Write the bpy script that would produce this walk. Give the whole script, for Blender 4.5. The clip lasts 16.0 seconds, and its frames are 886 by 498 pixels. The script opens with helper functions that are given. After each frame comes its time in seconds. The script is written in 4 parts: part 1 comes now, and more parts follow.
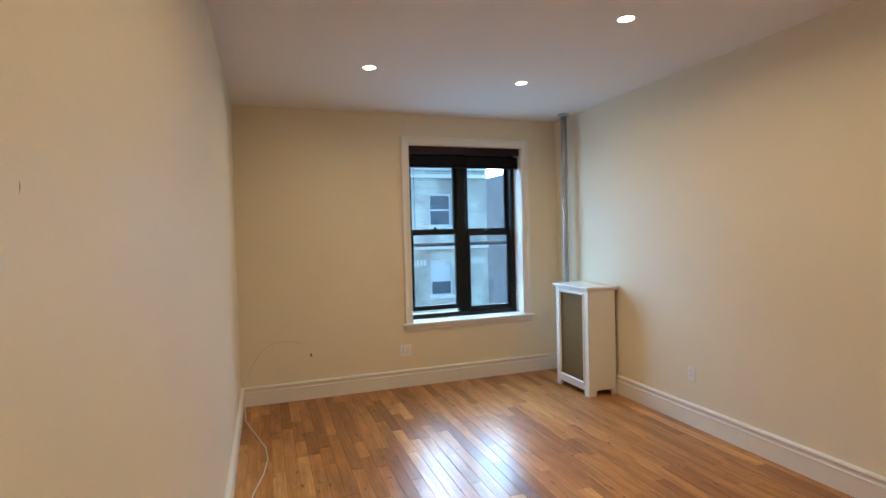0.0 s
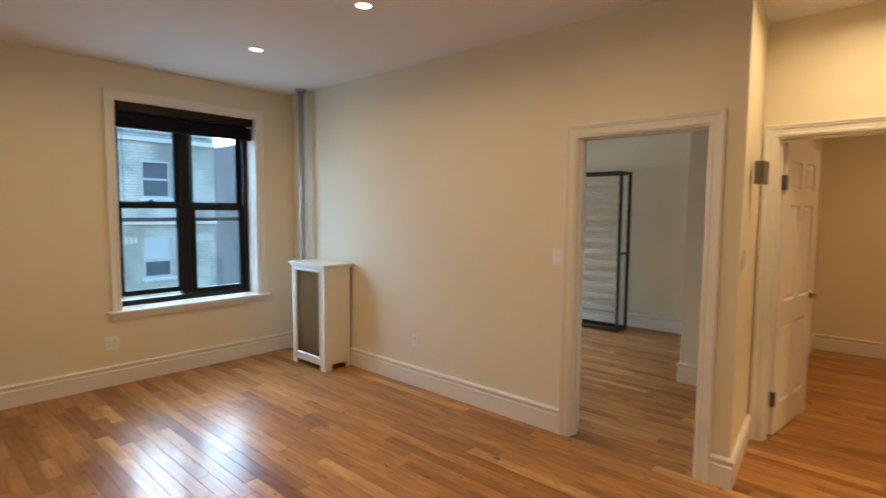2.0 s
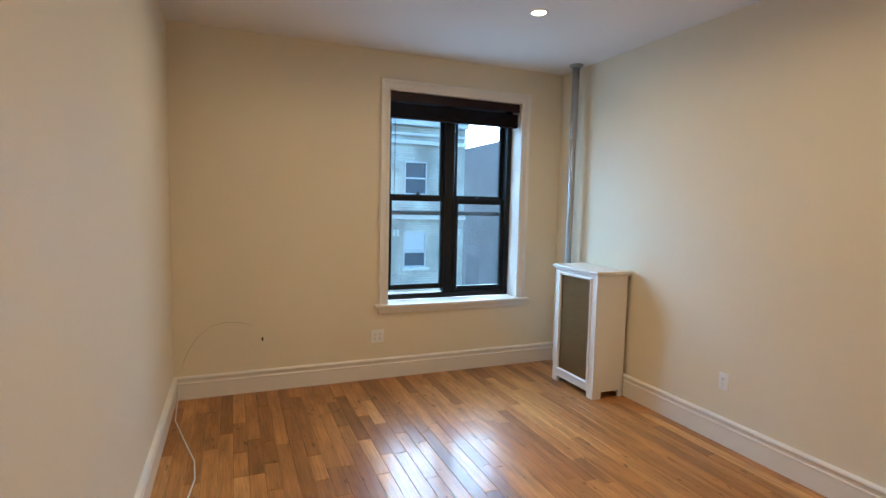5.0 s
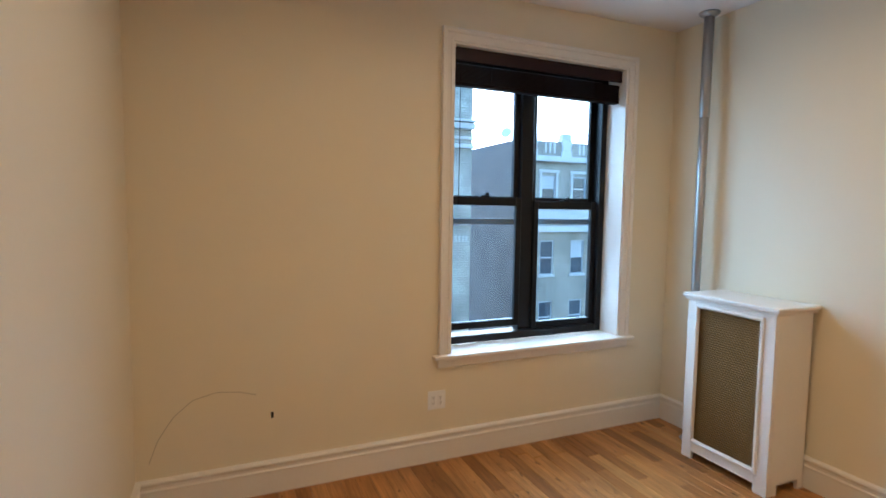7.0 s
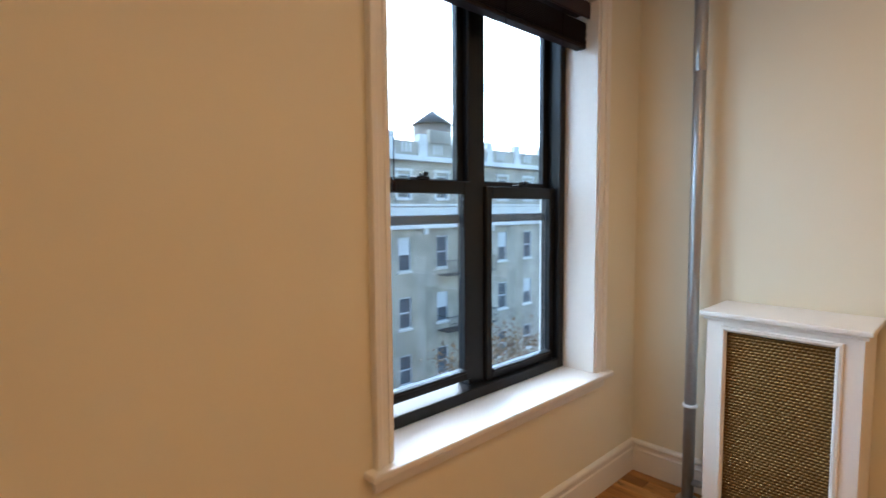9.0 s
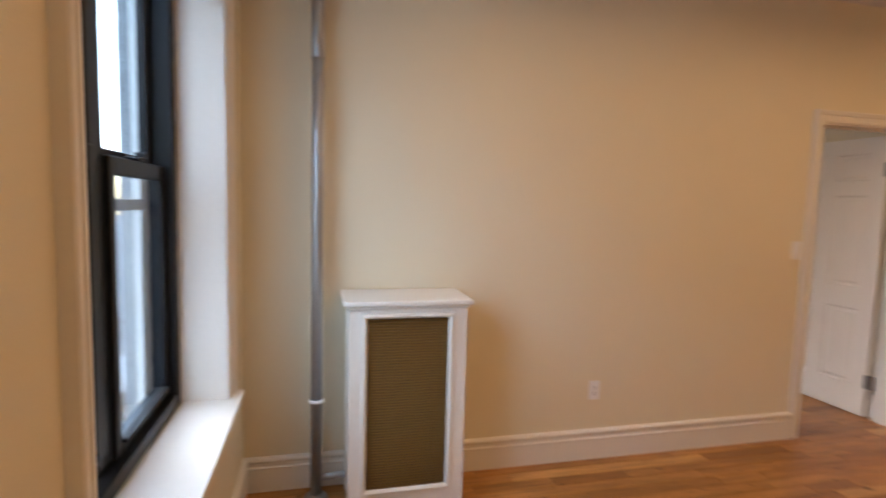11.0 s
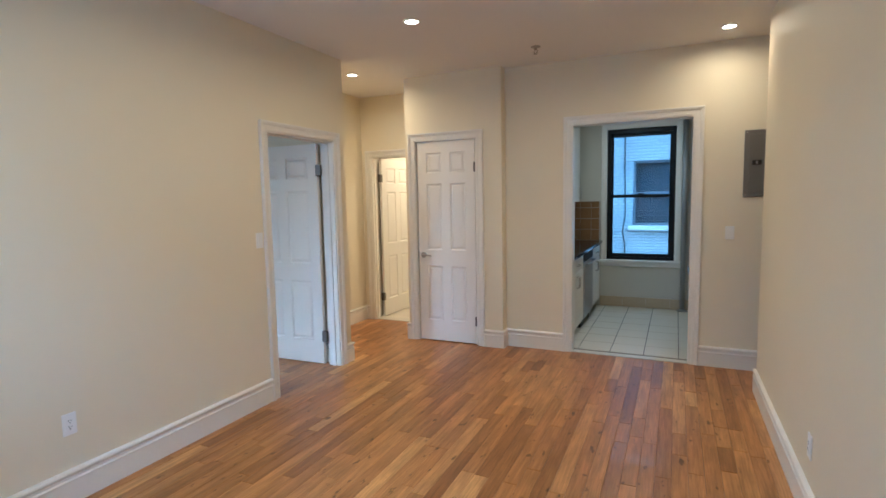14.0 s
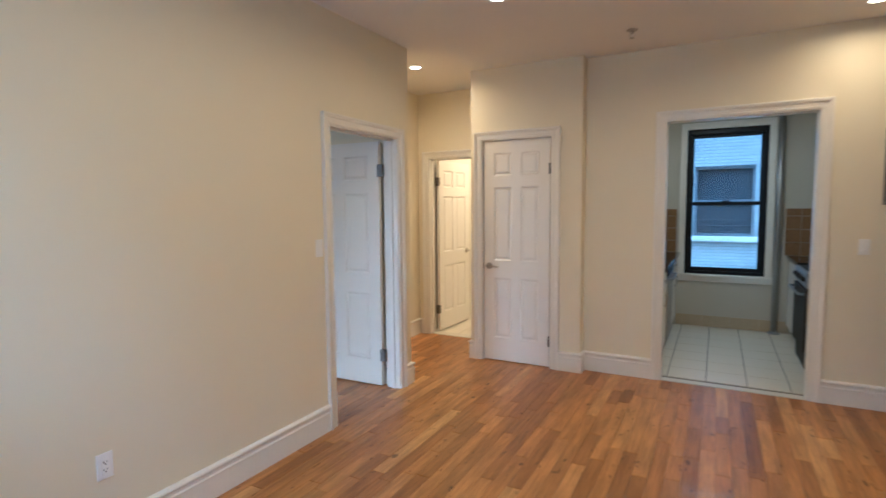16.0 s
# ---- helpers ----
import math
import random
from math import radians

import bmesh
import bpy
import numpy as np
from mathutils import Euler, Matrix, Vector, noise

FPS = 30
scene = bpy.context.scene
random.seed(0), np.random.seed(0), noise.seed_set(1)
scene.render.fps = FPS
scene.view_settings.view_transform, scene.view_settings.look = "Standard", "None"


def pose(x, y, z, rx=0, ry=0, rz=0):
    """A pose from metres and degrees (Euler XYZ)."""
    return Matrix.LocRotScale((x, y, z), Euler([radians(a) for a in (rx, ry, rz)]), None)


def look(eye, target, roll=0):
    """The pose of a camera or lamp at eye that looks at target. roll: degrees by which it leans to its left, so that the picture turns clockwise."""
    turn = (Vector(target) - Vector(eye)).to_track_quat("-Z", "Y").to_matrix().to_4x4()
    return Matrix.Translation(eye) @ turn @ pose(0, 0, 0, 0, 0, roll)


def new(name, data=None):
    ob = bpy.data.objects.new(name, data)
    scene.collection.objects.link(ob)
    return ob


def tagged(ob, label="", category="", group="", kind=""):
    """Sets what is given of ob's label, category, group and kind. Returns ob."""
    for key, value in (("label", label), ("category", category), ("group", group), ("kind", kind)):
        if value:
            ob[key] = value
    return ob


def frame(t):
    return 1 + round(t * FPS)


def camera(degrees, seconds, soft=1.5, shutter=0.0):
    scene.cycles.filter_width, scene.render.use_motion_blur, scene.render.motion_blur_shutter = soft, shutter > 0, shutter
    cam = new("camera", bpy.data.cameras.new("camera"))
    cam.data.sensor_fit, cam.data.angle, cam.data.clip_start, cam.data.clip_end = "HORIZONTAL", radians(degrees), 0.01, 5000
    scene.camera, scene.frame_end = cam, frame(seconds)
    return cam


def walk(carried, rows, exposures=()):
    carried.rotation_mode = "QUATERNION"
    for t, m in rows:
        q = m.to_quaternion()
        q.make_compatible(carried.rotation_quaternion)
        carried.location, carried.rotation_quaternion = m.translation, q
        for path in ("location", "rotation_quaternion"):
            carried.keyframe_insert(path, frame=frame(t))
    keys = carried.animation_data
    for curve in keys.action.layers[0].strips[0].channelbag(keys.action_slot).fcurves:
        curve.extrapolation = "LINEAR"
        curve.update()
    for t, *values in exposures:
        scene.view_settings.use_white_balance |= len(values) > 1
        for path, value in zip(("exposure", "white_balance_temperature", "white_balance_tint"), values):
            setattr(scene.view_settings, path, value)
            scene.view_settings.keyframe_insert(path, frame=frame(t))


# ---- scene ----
cam = camera(81.6, 16.0, shutter=0.5)
PATH = [
    (0, (-3.164, -5.122, 1.567), (-2.507, -3.234, 1.51), -1.45),
    (0.5, (-3.242, -5.078, 1.569), (-2.447, -3.245, 1.489), -1.35),
    (1, (-3.295, -5.083, 1.56), (-2.32, -3.34, 1.453), -0.19),
    (1.5, (-3.227, -5.12, 1.568), (-1.965, -3.574, 1.445), 0.25),
    (2, (-3.183, -5.126, 1.572), (-1.698, -3.794, 1.419), 0.45),
    (2.5, (-3.161, -5.132, 1.558), (-1.597, -3.898, 1.396), 0.55),
    (3, (-3.174, -5.12, 1.554), (-1.664, -3.82, 1.378), 1.15),
    (3.5, (-3.092, -4.999, 1.536), (-1.842, -3.448, 1.362), 1.45),
    (4, (-3.0, -4.759, 1.539), (-2.056, -3.004, 1.38), 2.25),
    (4.5, (-2.985, -4.548, 1.535), (-2.203, -2.714, 1.369), 2.19),
    (6.8, (-2.978, -2.968, 1.521), (-2.223, -1.124, 1.348), -0.1),
    (7, (-2.997, -2.805, 1.529), (-2.209, -0.973, 1.377), 0.8),
    (7.5, (-3.047, -2.386, 1.506), (-2.216, -0.57, 1.39), 1.2),
    (8, (-3.052, -2.009, 1.527), (-2.085, -0.262, 1.408), 0.4),
    (8.2, (-2.996, -1.865, 1.527), (-1.964, -0.158, 1.382), -0.1),
    (10.5, (-2.645, -0.544, 1.424), (-0.654, -0.37, 1.33), 0.3),
    (11, (-2.655, -0.365, 1.485), (-0.72, -0.836, 1.312), 1.5),
    (11.5, (-2.726, -0.298, 1.486), (-0.978, -1.246, 1.273), 3.0),
    (12, (-2.761, -0.328, 1.481), (-1.26, -1.629, 1.25), 1.1),
    (12.5, (-2.765, -0.356, 1.5), (-1.489, -1.881, 1.282), -0.3),
    (13, (-2.806, -0.377, 1.525), (-1.713, -2.039, 1.317), -0.9),
    (13.5, (-2.821, -0.408, 1.531), (-1.89, -2.168, 1.335), -1.0),
    (14, (-2.821, -0.44, 1.529), (-1.996, -2.252, 1.336), -1.1),
    (14.5, (-2.854, -0.48, 1.535), (-2.07, -2.31, 1.343), -0.9),
    (15, (-2.799, -0.575, 1.532), (-2.003, -2.401, 1.36), -0.3),
    (15.5, (-2.547, -0.633, 1.533), (-1.723, -2.449, 1.382), -0.6),
    (16, (-2.295, -0.767, 1.513), (-1.356, -2.525, 1.349), -0.5),
]
EXPO = [(0.0, 3.50, 5020, -2), (1.0, 3.50, 5000, -7), (1.5, 3.50, 5120, -5), (2.5, 3.31, 5660, 1), (3.5, 3.42, 5460, 1), (4.5, 3.48, 4960, -2), (7.0, 3.42, 5220, 2),
        (8.0, 3.42, 5620, 7), (10.5, 3.09, 6450, 11), (11.0, 3.18, 6500, 14), (11.5, 3.26, 6800, 10), (12.0, 3.49, 5950, 7), (12.5, 3.52, 5410, 1), (13.0, 3.54, 4710, -3), (14.5, 3.57, 4260, -5), (16.0, 3.57, 4470, -3)]
SKY, SUN_W, WIN_W, KIT_W, BED_W = 0.10, 1.8, 0.85, 0.5, 2.2
ROOM2_W, BATH_W, KLAMP_W = 2.0, 3.0, 0.9
PLANK = 0.083
LAMPS = [(-2.39, -1.35, 0.58), (-1.10, -1.28, 0.58), (-1.11, -2.60, 0.58), (-1.05, -3.86, 0.6), (-2.31, -3.99, 0.6), (-3.16, -5.08, 0.52), (0.23, -4.98, 1.12)]
walk(cam, [(t, look(eye, target, roll)) for t, eye, target, roll in PATH], EXPO)

# ---------------------------------------------------------------- world and light
world = bpy.data.worlds.new("overcast_sky")
scene.world = world
world.use_nodes = True
wn = world.node_tree.nodes
sky = wn.new("ShaderNodeTexSky")
sky.sky_type, sky.sun_disc = "NISHITA", False
sky.sun_elevation, sky.sun_rotation = radians(38), radians(14)
sky.air_density, sky.dust_density, sky.ozone_density = 1.3, 1.6, 1.8
world.node_tree.links.new(sky.outputs[0], wn["Background"].inputs[0])
wn["Background"].inputs[1].default_value = SKY

sun = bpy.data.lights.new("sun", "SUN")
sun.energy, sun.angle, sun.color = SUN_W, radians(125), (0.66, 0.82, 1.0)
sx, sy = math.sin(radians(14)), math.cos(radians(14))
new("sun", sun).matrix_world = look((sx * 20, sy * 20, 15.6), (0, 0, 0))


def area(name, eye, target, sx, sy, watts, color, disk=False, spread=180):
    li = bpy.data.lights.new(name, "AREA")
    li.shape = "DISK" if disk else "RECTANGLE"
    li.size, li.size_y = sx, sy
    li.energy, li.color, li.spread = watts, color, radians(spread)
    ob = new(name, li)
    ob.matrix_world = look(eye, target)
    return ob


WARM = (1.0, 0.61, 0.30)
DAY = (0.44, 0.73, 1.0)
# sky light entering at the heads of the openings
area("window_daylight", (-1.09, -0.035, 1.45), (-1.09, -3.0, 1.45), 1.24, 1.5, WIN_W, DAY)
area("kitchen_daylight", (-2.38, -8.55, 2.75), (-2.38, -6.4, 0.6), 0.85, 0.5, KIT_W, (0.84, 0.92, 1.0))
area("bedroom_daylight", (2.0, 0.42, 1.55), (2.0, -3.0, 0.8), 1.15, 1.7, BED_W, (0.95, 0.90, 0.92))

# ---------------------------------------------------------------- materials


def mat(name, base, rough=0.5, metal=0.0, bump=0.0, scale=40.0, vary=0.06, stain=0.0, coat=0.0, spec=0.5, detail=4.0):
    """A painted or plain surface: fine grain, broad unevenness and a light bump."""
    m = bpy.data.materials.new(name)
    m.use_nodes = True
    nt = m.node_tree
    b = nt.nodes["Principled BSDF"]
    b.inputs["Roughness"].default_value = rough
    b.inputs["Metallic"].default_value = metal
    b.inputs["Specular IOR Level"].default_value = spec
    b.inputs["Coat Weight"].default_value = coat
    b.inputs["Coat Roughness"].default_value = 0.1
    geo = nt.nodes.new("ShaderNodeNewGeometry")
    n1 = nt.nodes.new("ShaderNodeTexNoise")
    n1.inputs["Scale"].default_value, n1.inputs["Detail"].default_value = scale, detail
    n2 = nt.nodes.new("ShaderNodeTexNoise")
    n2.inputs["Scale"].default_value, n2.inputs["Detail"].default_value = 1.1, 3
    for n in (n1, n2):
        nt.links.new(geo.outputs["Position"], n.inputs["Vector"])
    mixv = nt.nodes.new("ShaderNodeMath")
    mixv.operation = "ADD"
    nt.links.new(n1.outputs[0], mixv.inputs[0])
    nt.links.new(n2.outputs[0], mixv.inputs[1])
    ramp = nt.nodes.new("ShaderNodeMapRange")
    ramp.inputs["From Min"].default_value, ramp.inputs["From Max"].default_value = 0.6, 1.4
    ramp.inputs["To Min"].default_value, ramp.inputs["To Max"].default_value = 1 - vary, 1 + vary * 0.6
    nt.links.new(mixv.outputs[0], ramp.inputs["Value"])
    col = nt.nodes.new("ShaderNodeMix")
    col.data_type, col.blend_type = "RGBA", "MULTIPLY"
    col.inputs["Factor"].default_value = 1.0
    col.inputs["A"].default_value = (*base, 1)
    nt.links.new(ramp.outputs[0], col.inputs["B"])
    nt.links.new(col.outputs["Result"], b.inputs["Base Color"])
    rr = nt.nodes.new("ShaderNodeMapRange")
    rr.inputs["To Min"].default_value, rr.inputs["To Max"].default_value = rough * 0.85, min(1, rough * 1.15)
    nt.links.new(n2.outputs[0], rr.inputs["Value"])
    nt.links.new(rr.outputs[0], b.inputs["Roughness"])
    if bump:
        bp = nt.nodes.new("ShaderNodeBump")
        bp.inputs["Strength"].default_value, bp.inputs["Distance"].default_value = bump, 0.002
        nt.links.new(n1.outputs[0], bp.inputs["Height"])
        nt.links.new(bp.outputs[0], b.inputs["Normal"])
    return m


def oak(name, island, stops, rough=0.33, coat=0.15, length_axis=1, coat_rough=0.05):
    """Varnished boards: tone by board, grain along the board, knots and dark streaks."""
    m = bpy.data.materials.new(name)
    m.use_nodes = True
    nt = m.node_tree
    b = nt.nodes["Principled BSDF"]
    geo = nt.nodes.new("ShaderNodeNewGeometry")
    if island:
        rnd = geo.outputs["Random Per Island"]
    else:
        rnd = nt.nodes.new("ShaderNodeObjectInfo").outputs["Random"]
    # each board reads its own stretch of grain
    off = nt.nodes.new("ShaderNodeVectorMath")
    off.operation = "MULTIPLY_ADD"
    comb = nt.nodes.new("ShaderNodeCombineXYZ")
    for i in range(3):
        nt.links.new(rnd, comb.inputs[i])
    off.inputs[1].default_value = (37.0, 53.0, 11.0)
    nt.links.new(comb.outputs[0], off.inputs[0])
    nt.links.new(geo.outputs["Position"], off.inputs[2])

    def noise_at(sc, detail, rough_n=0.55):
        mp = nt.nodes.new("ShaderNodeMapping")
        mp.inputs["Scale"].default_value = sc
        nt.links.new(off.outputs[0], mp.inputs["Vector"])
        n = nt.nodes.new("ShaderNodeTexNoise")
        n.inputs["Scale"].default_value, n.inputs["Detail"].default_value = 1.0, detail
        n.inputs["Roughness"].default_value = rough_n
        nt.links.new(mp.outputs[0], n.inputs["Vector"])
        return n.outputs[0]

    def ax(across, along):
        return (along, across, across) if length_axis == 0 else (across, along, across)

    fine, streak, knot, broad = noise_at(ax(190, 6), 6), noise_at(ax(30, 2.2), 5, 0.7), noise_at(ax(22, 9), 3), noise_at(ax(11, 3.2), 4)
    wmap = nt.nodes.new("ShaderNodeMapping")
    wmap.inputs["Scale"].default_value = ax(1.0, 0.10)
    nt.links.new(off.outputs[0], wmap.inputs["Vector"])
    wave = nt.nodes.new("ShaderNodeTexWave")
    wave.wave_type, wave.bands_direction = "BANDS", "X" if length_axis else "Y"
    wave.inputs["Scale"].default_value, wave.inputs["Distortion"].default_value = 16.0, 9.0
    wave.inputs["Detail"].default_value, wave.inputs["Detail Scale"].default_value = 2.0, 1.4
    nt.links.new(wmap.outputs[0], wave.inputs["Vector"])
    tone = nt.nodes.new("ShaderNodeValToRGB")
    cr = tone.color_ramp
    cr.interpolation = "LINEAR"
    cr.elements[0].position, cr.elements[0].color = 0.0, (*stops[0], 1)
    cr.elements[1].position, cr.elements[1].color = 1.0, (*stops[-1], 1)
    for i, s in enumerate(stops[1:-1]):
        e = cr.elements.new((i + 1) / (len(stops) - 1))
        e.color = (*s, 1)
    nt.links.new(rnd, tone.inputs[0])

    def mult(col, value, lo, hi, vlo, vhi):
        r = nt.nodes.new("ShaderNodeMapRange")
        r.inputs["From Min"].default_value, r.inputs["From Max"].default_value = lo, hi
        r.inputs["To Min"].default_value, r.inputs["To Max"].default_value = vlo, vhi
        nt.links.new(value, r.inputs["Value"])
        x = nt.nodes.new("ShaderNodeMix")
        x.data_type, x.blend_type = "RGBA", "MULTIPLY"
        x.inputs["Factor"].default_value = 1.0
        nt.links.new(col, x.inputs["A"])
        nt.links.new(r.outputs[0], x.inputs["B"])
        return x.outputs["Result"]

    c = mult(tone.outputs[0], fine, 0.35, 0.65, 0.87, 1.08)
    c = mult(c, streak, 0.42, 0.72, 1.11, 0.64)
    c = mult(c, wave.outputs["Fac"], 0.0, 1.0, 0.94, 1.04)
    c = mult(c, knot, 0.65, 0.71, 1.0, 0.36)
    c = mult(c, broad, 0.3, 0.7, 0.80, 1.17)
    nt.links.new(c, b.inputs["Base Color"])
    b.inputs["Roughness"].default_value = rough
    b.inputs["Specular IOR Level"].default_value = 0.24
    b.inputs["Coat Weight"].default_value, b.inputs["Coat Roughness"].default_value = coat, coat_rough
    bp = nt.nodes.new("ShaderNodeBump")
    bp.inputs["Strength"].default_value, bp.inputs["Distance"].default_value = 0.12, 0.001
    nt.links.new(streak, bp.inputs["Height"])
    nt.links.new(bp.outputs[0], b.inputs["Normal"])
    nt.links.new(bp.outputs[0], b.inputs["Coat Normal"])
    return m


def brick(name, c1, c2, mortar, w=0.21, h=0.075, vary=0.5, axes="XZ", bump=0.6):
    m = bpy.data.materials.new(name)
    m.use_nodes = True
    nt = m.node_tree
    b = nt.nodes["Principled BSDF"]
    b.inputs["Roughness"].default_value = 0.9
    geo = nt.nodes.new("ShaderNodeNewGeometry")
    sep, com = nt.nodes.new("ShaderNodeSeparateXYZ"), nt.nodes.new("ShaderNodeCombineXYZ")
    nt.links.new(geo.outputs["Position"], sep.inputs[0])
    add = nt.nodes.new("ShaderNodeMath")
    add.operation = "ADD"
    nt.links.new(sep.outputs["X"], add.inputs[0])
    nt.links.new(sep.outputs["Y"], add.inputs[1])
    nt.links.new(add.outputs[0], com.inputs[0])
    nt.links.new(sep.outputs["Z"], com.inputs[1])
    t = nt.nodes.new("ShaderNodeTexBrick")
    t.inputs["Scale"].default_value = 1.0
    t.inputs["Brick Width"].default_value, t.inputs["Row Height"].default_value, t.inputs["Mortar Size"].default_value = w, h, 0.01
    t.inputs["Color1"].default_value, t.inputs["Color2"].default_value, t.inputs["Mortar"].default_value = (*c1, 1), (*c2, 1), (*mortar, 1)
    t.inputs["Bias"].default_value = -0.2
    nt.links.new(com.outputs[0], t.inputs["Vector"])
    n = nt.nodes.new("ShaderNodeTexNoise")
    n.inputs["Scale"].default_value, n.inputs["Detail"].default_value = 0.8, 6
    nt.links.new(geo.outputs["Position"], n.inputs["Vector"])
    r = nt.nodes.new("ShaderNodeMapRange")
    r.inputs["From Min"].default_value, r.inputs["From Max"].default_value = 0.3, 0.7
    r.inputs["To Min"].default_value, r.inputs["To Max"].default_value = 1 - vary, 1.1
    nt.links.new(n.outputs[0], r.inputs["Value"])
    x = nt.nodes.new("ShaderNodeMix")
    x.data_type, x.blend_type = "RGBA", "MULTIPLY"
    x.inputs["Factor"].default_value = 1.0
    nt.links.new(t.outputs["Color"], x.inputs["A"])
    nt.links.new(r.outputs[0], x.inputs["B"])
    nt.links.new(x.outputs["Result"], b.inputs["Base Color"])
    bp = nt.nodes.new("ShaderNodeBump")
    bp.inputs["Strength"].default_value, bp.inputs["Distance"].default_value = bump, 0.01
    nt.links.new(t.outputs["Fac"], bp.inputs["Height"])
    bp.invert = True
    nt.links.new(bp.outputs[0], b.inputs["Normal"])
    return m


def glass(name, tint=(1, 1, 1), rough=0.0):
    m = bpy.data.materials.new(name)
    m.use_nodes = True
    b = m.node_tree.nodes["Principled BSDF"]
    b.inputs["Base Color"].default_value = (*tint, 1)
    b.inputs["Transmission Weight"].default_value = 1.0
    b.inputs["Roughness"].default_value, b.inputs["IOR"].default_value = rough, 1.45
    return m


def glow(name, color, strength):
    m = bpy.data.materials.new(name)
    m.use_nodes = True
    b = m.node_tree.nodes["Principled BSDF"]
    b.inputs["Base Color"].default_value = (0.8, 0.8, 0.8, 1)
    b.inputs["Emission Color"].default_value = (*color, 1)
    b.inputs["Emission Strength"].default_value = strength
    return m


PAINT = mat("cream_wall_paint", (0.80, 0.725, 0.55), 0.55, bump=0.25, scale=260, vary=0.035)
PAINT_W = mat("pale_grey_wall_paint", (0.74, 0.70, 0.61), 0.55, bump=0.25, scale=260, vary=0.035)
CEIL = mat("ceiling_paint", (0.80, 0.76, 0.72), 0.8, bump=0.2, scale=200, vary=0.03)
TRIM = mat("white_gloss_trim", (0.82, 0.785, 0.715), 0.33, bump=0.08, scale=60, vary=0.03)
DOORW = mat("white_door_paint", (0.82, 0.785, 0.725), 0.36, bump=0.12, scale=90, vary=0.03)
BLACKF = mat("black_window_metal", (0.006, 0.007, 0.009), 0.42, bump=0.05, scale=90, vary=0.2, spec=0.3)
GREYM = mat("grey_screen_rail", (0.16, 0.18, 0.2), 0.45, metal=0.4, vary=0.1)
BLIND = mat("dark_mahogany_slat", (0.012, 0.005, 0.005), 0.5, bump=0.1, scale=120, vary=0.25, spec=0.12)
VALANCE = mat("reddish_mahogany", (0.022, 0.006, 0.007), 0.42, bump=0.1, scale=120, vary=0.25, spec=0.25)
SILVER = mat("silver_painted_pipe", (0.42, 0.42, 0.42), 0.38, metal=0.75, bump=0.1, scale=80, vary=0.12)
NICKEL = mat("satin_nickel", (0.45, 0.42, 0.38), 0.3, metal=1.0, vary=0.1)
HINGE = mat("dull_steel_hinge", (0.17, 0.16, 0.15), 0.42, metal=0.8, vary=0.15)
STEEL = mat("brushed_stainless", (0.45, 0.46, 0.48), 0.32, metal=1.0, bump=0.05, scale=300, vary=0.08)
PLATE = mat("white_plastic", (0.88, 0.88, 0.87), 0.3, vary=0.02)
DARK = mat("dark_slot", (0.01, 0.01, 0.01), 0.6, vary=0.1)
PANELG = mat("grey_enamel_steel", (0.19, 0.18, 0.165), 0.42, metal=0.3, bump=0.08, scale=150, vary=0.08)
BRASS = mat("aged_brass_weave", (0.235, 0.128, 0.034), 0.42, metal=0.75, bump=0.2, scale=300, vary=0.25)
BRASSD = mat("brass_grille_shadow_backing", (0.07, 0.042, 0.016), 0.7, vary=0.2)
BLKST = mat("black_steel_tube", (0.012, 0.012, 0.013), 0.42, vary=0.2)
SLATW = mat("pale_wood_slat", (0.62, 0.56, 0.47), 0.55, bump=0.1, scale=60, vary=0.1)
GRANITE = mat("black_granite", (0.012, 0.012, 0.014), 0.12, vary=0.6, scale=300)
CABW = mat("white_cabinet_paint", (0.80, 0.765, 0.69), 0.38, vary=0.03)
TILEF = mat("cream_floor_tile", (0.70, 0.645, 0.53), 0.3, bump=0.06, scale=30, vary=0.03)
TILEK = mat("tan_base_tile", (0.50, 0.40, 0.26), 0.3, bump=0.06, scale=30, vary=0.08)
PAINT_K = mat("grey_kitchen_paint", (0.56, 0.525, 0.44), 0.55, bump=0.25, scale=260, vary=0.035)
GROUT = mat("grout", (0.20, 0.18, 0.15), 0.85, vary=0.15)
TILEB = mat("tan_backsplash_tile", (0.25, 0.14, 0.06), 0.3, bump=0.08, scale=40, vary=0.3)
STONE = mat("marble_saddle", (0.62, 0.58, 0.5), 0.3, vary=0.1)
OAKT = [(0.235, 0.096, 0.024), (0.37, 0.163, 0.042), (0.43, 0.196, 0.053), (0.48, 0.229, 0.065), (0.29, 0.122, 0.031), (0.45, 0.208, 0.057), (0.60, 0.325, 0.108)]
OAK = oak("varnished_oak_board", False, OAKT)
OAKI = oak("varnished_oak_strip", True, OAKT)
SUBF = mat("dark_board_joint", (0.06, 0.03, 0.015), 0.7, vary=0.2)
CABLE = mat("white_cable_vinyl", (0.78, 0.77, 0.72), 0.45, vary=0.04)
SCUFF = mat("grey_scuff", (0.46, 0.40, 0.29), 0.7, vary=0.2)
LAMPG = glow("lamp_lens", (1.0, 0.72, 0.45), 1.6)
LAMPW = mat("lamp_trim_white", (0.8, 0.78, 0.74), 0.4, vary=0.03)
# blue tint stands in for dimmer, cooler light outdoors
GLASS = glass("window_glass", (0.70, 0.82, 0.92))
GLASSD = mat("dark_window_glass", (0.07, 0.085, 0.10), 0.06, vary=0.3, scale=2)
GLASSK = mat("dull_dark_glass", (0.035, 0.045, 0.055), 0.5, vary=0.3, scale=2, spec=0.15)
BRICKA = brick("buff_brick", (0.56, 0.53, 0.44), (0.47, 0.44, 0.36), (0.30, 0.29, 0.26), h=0.1)
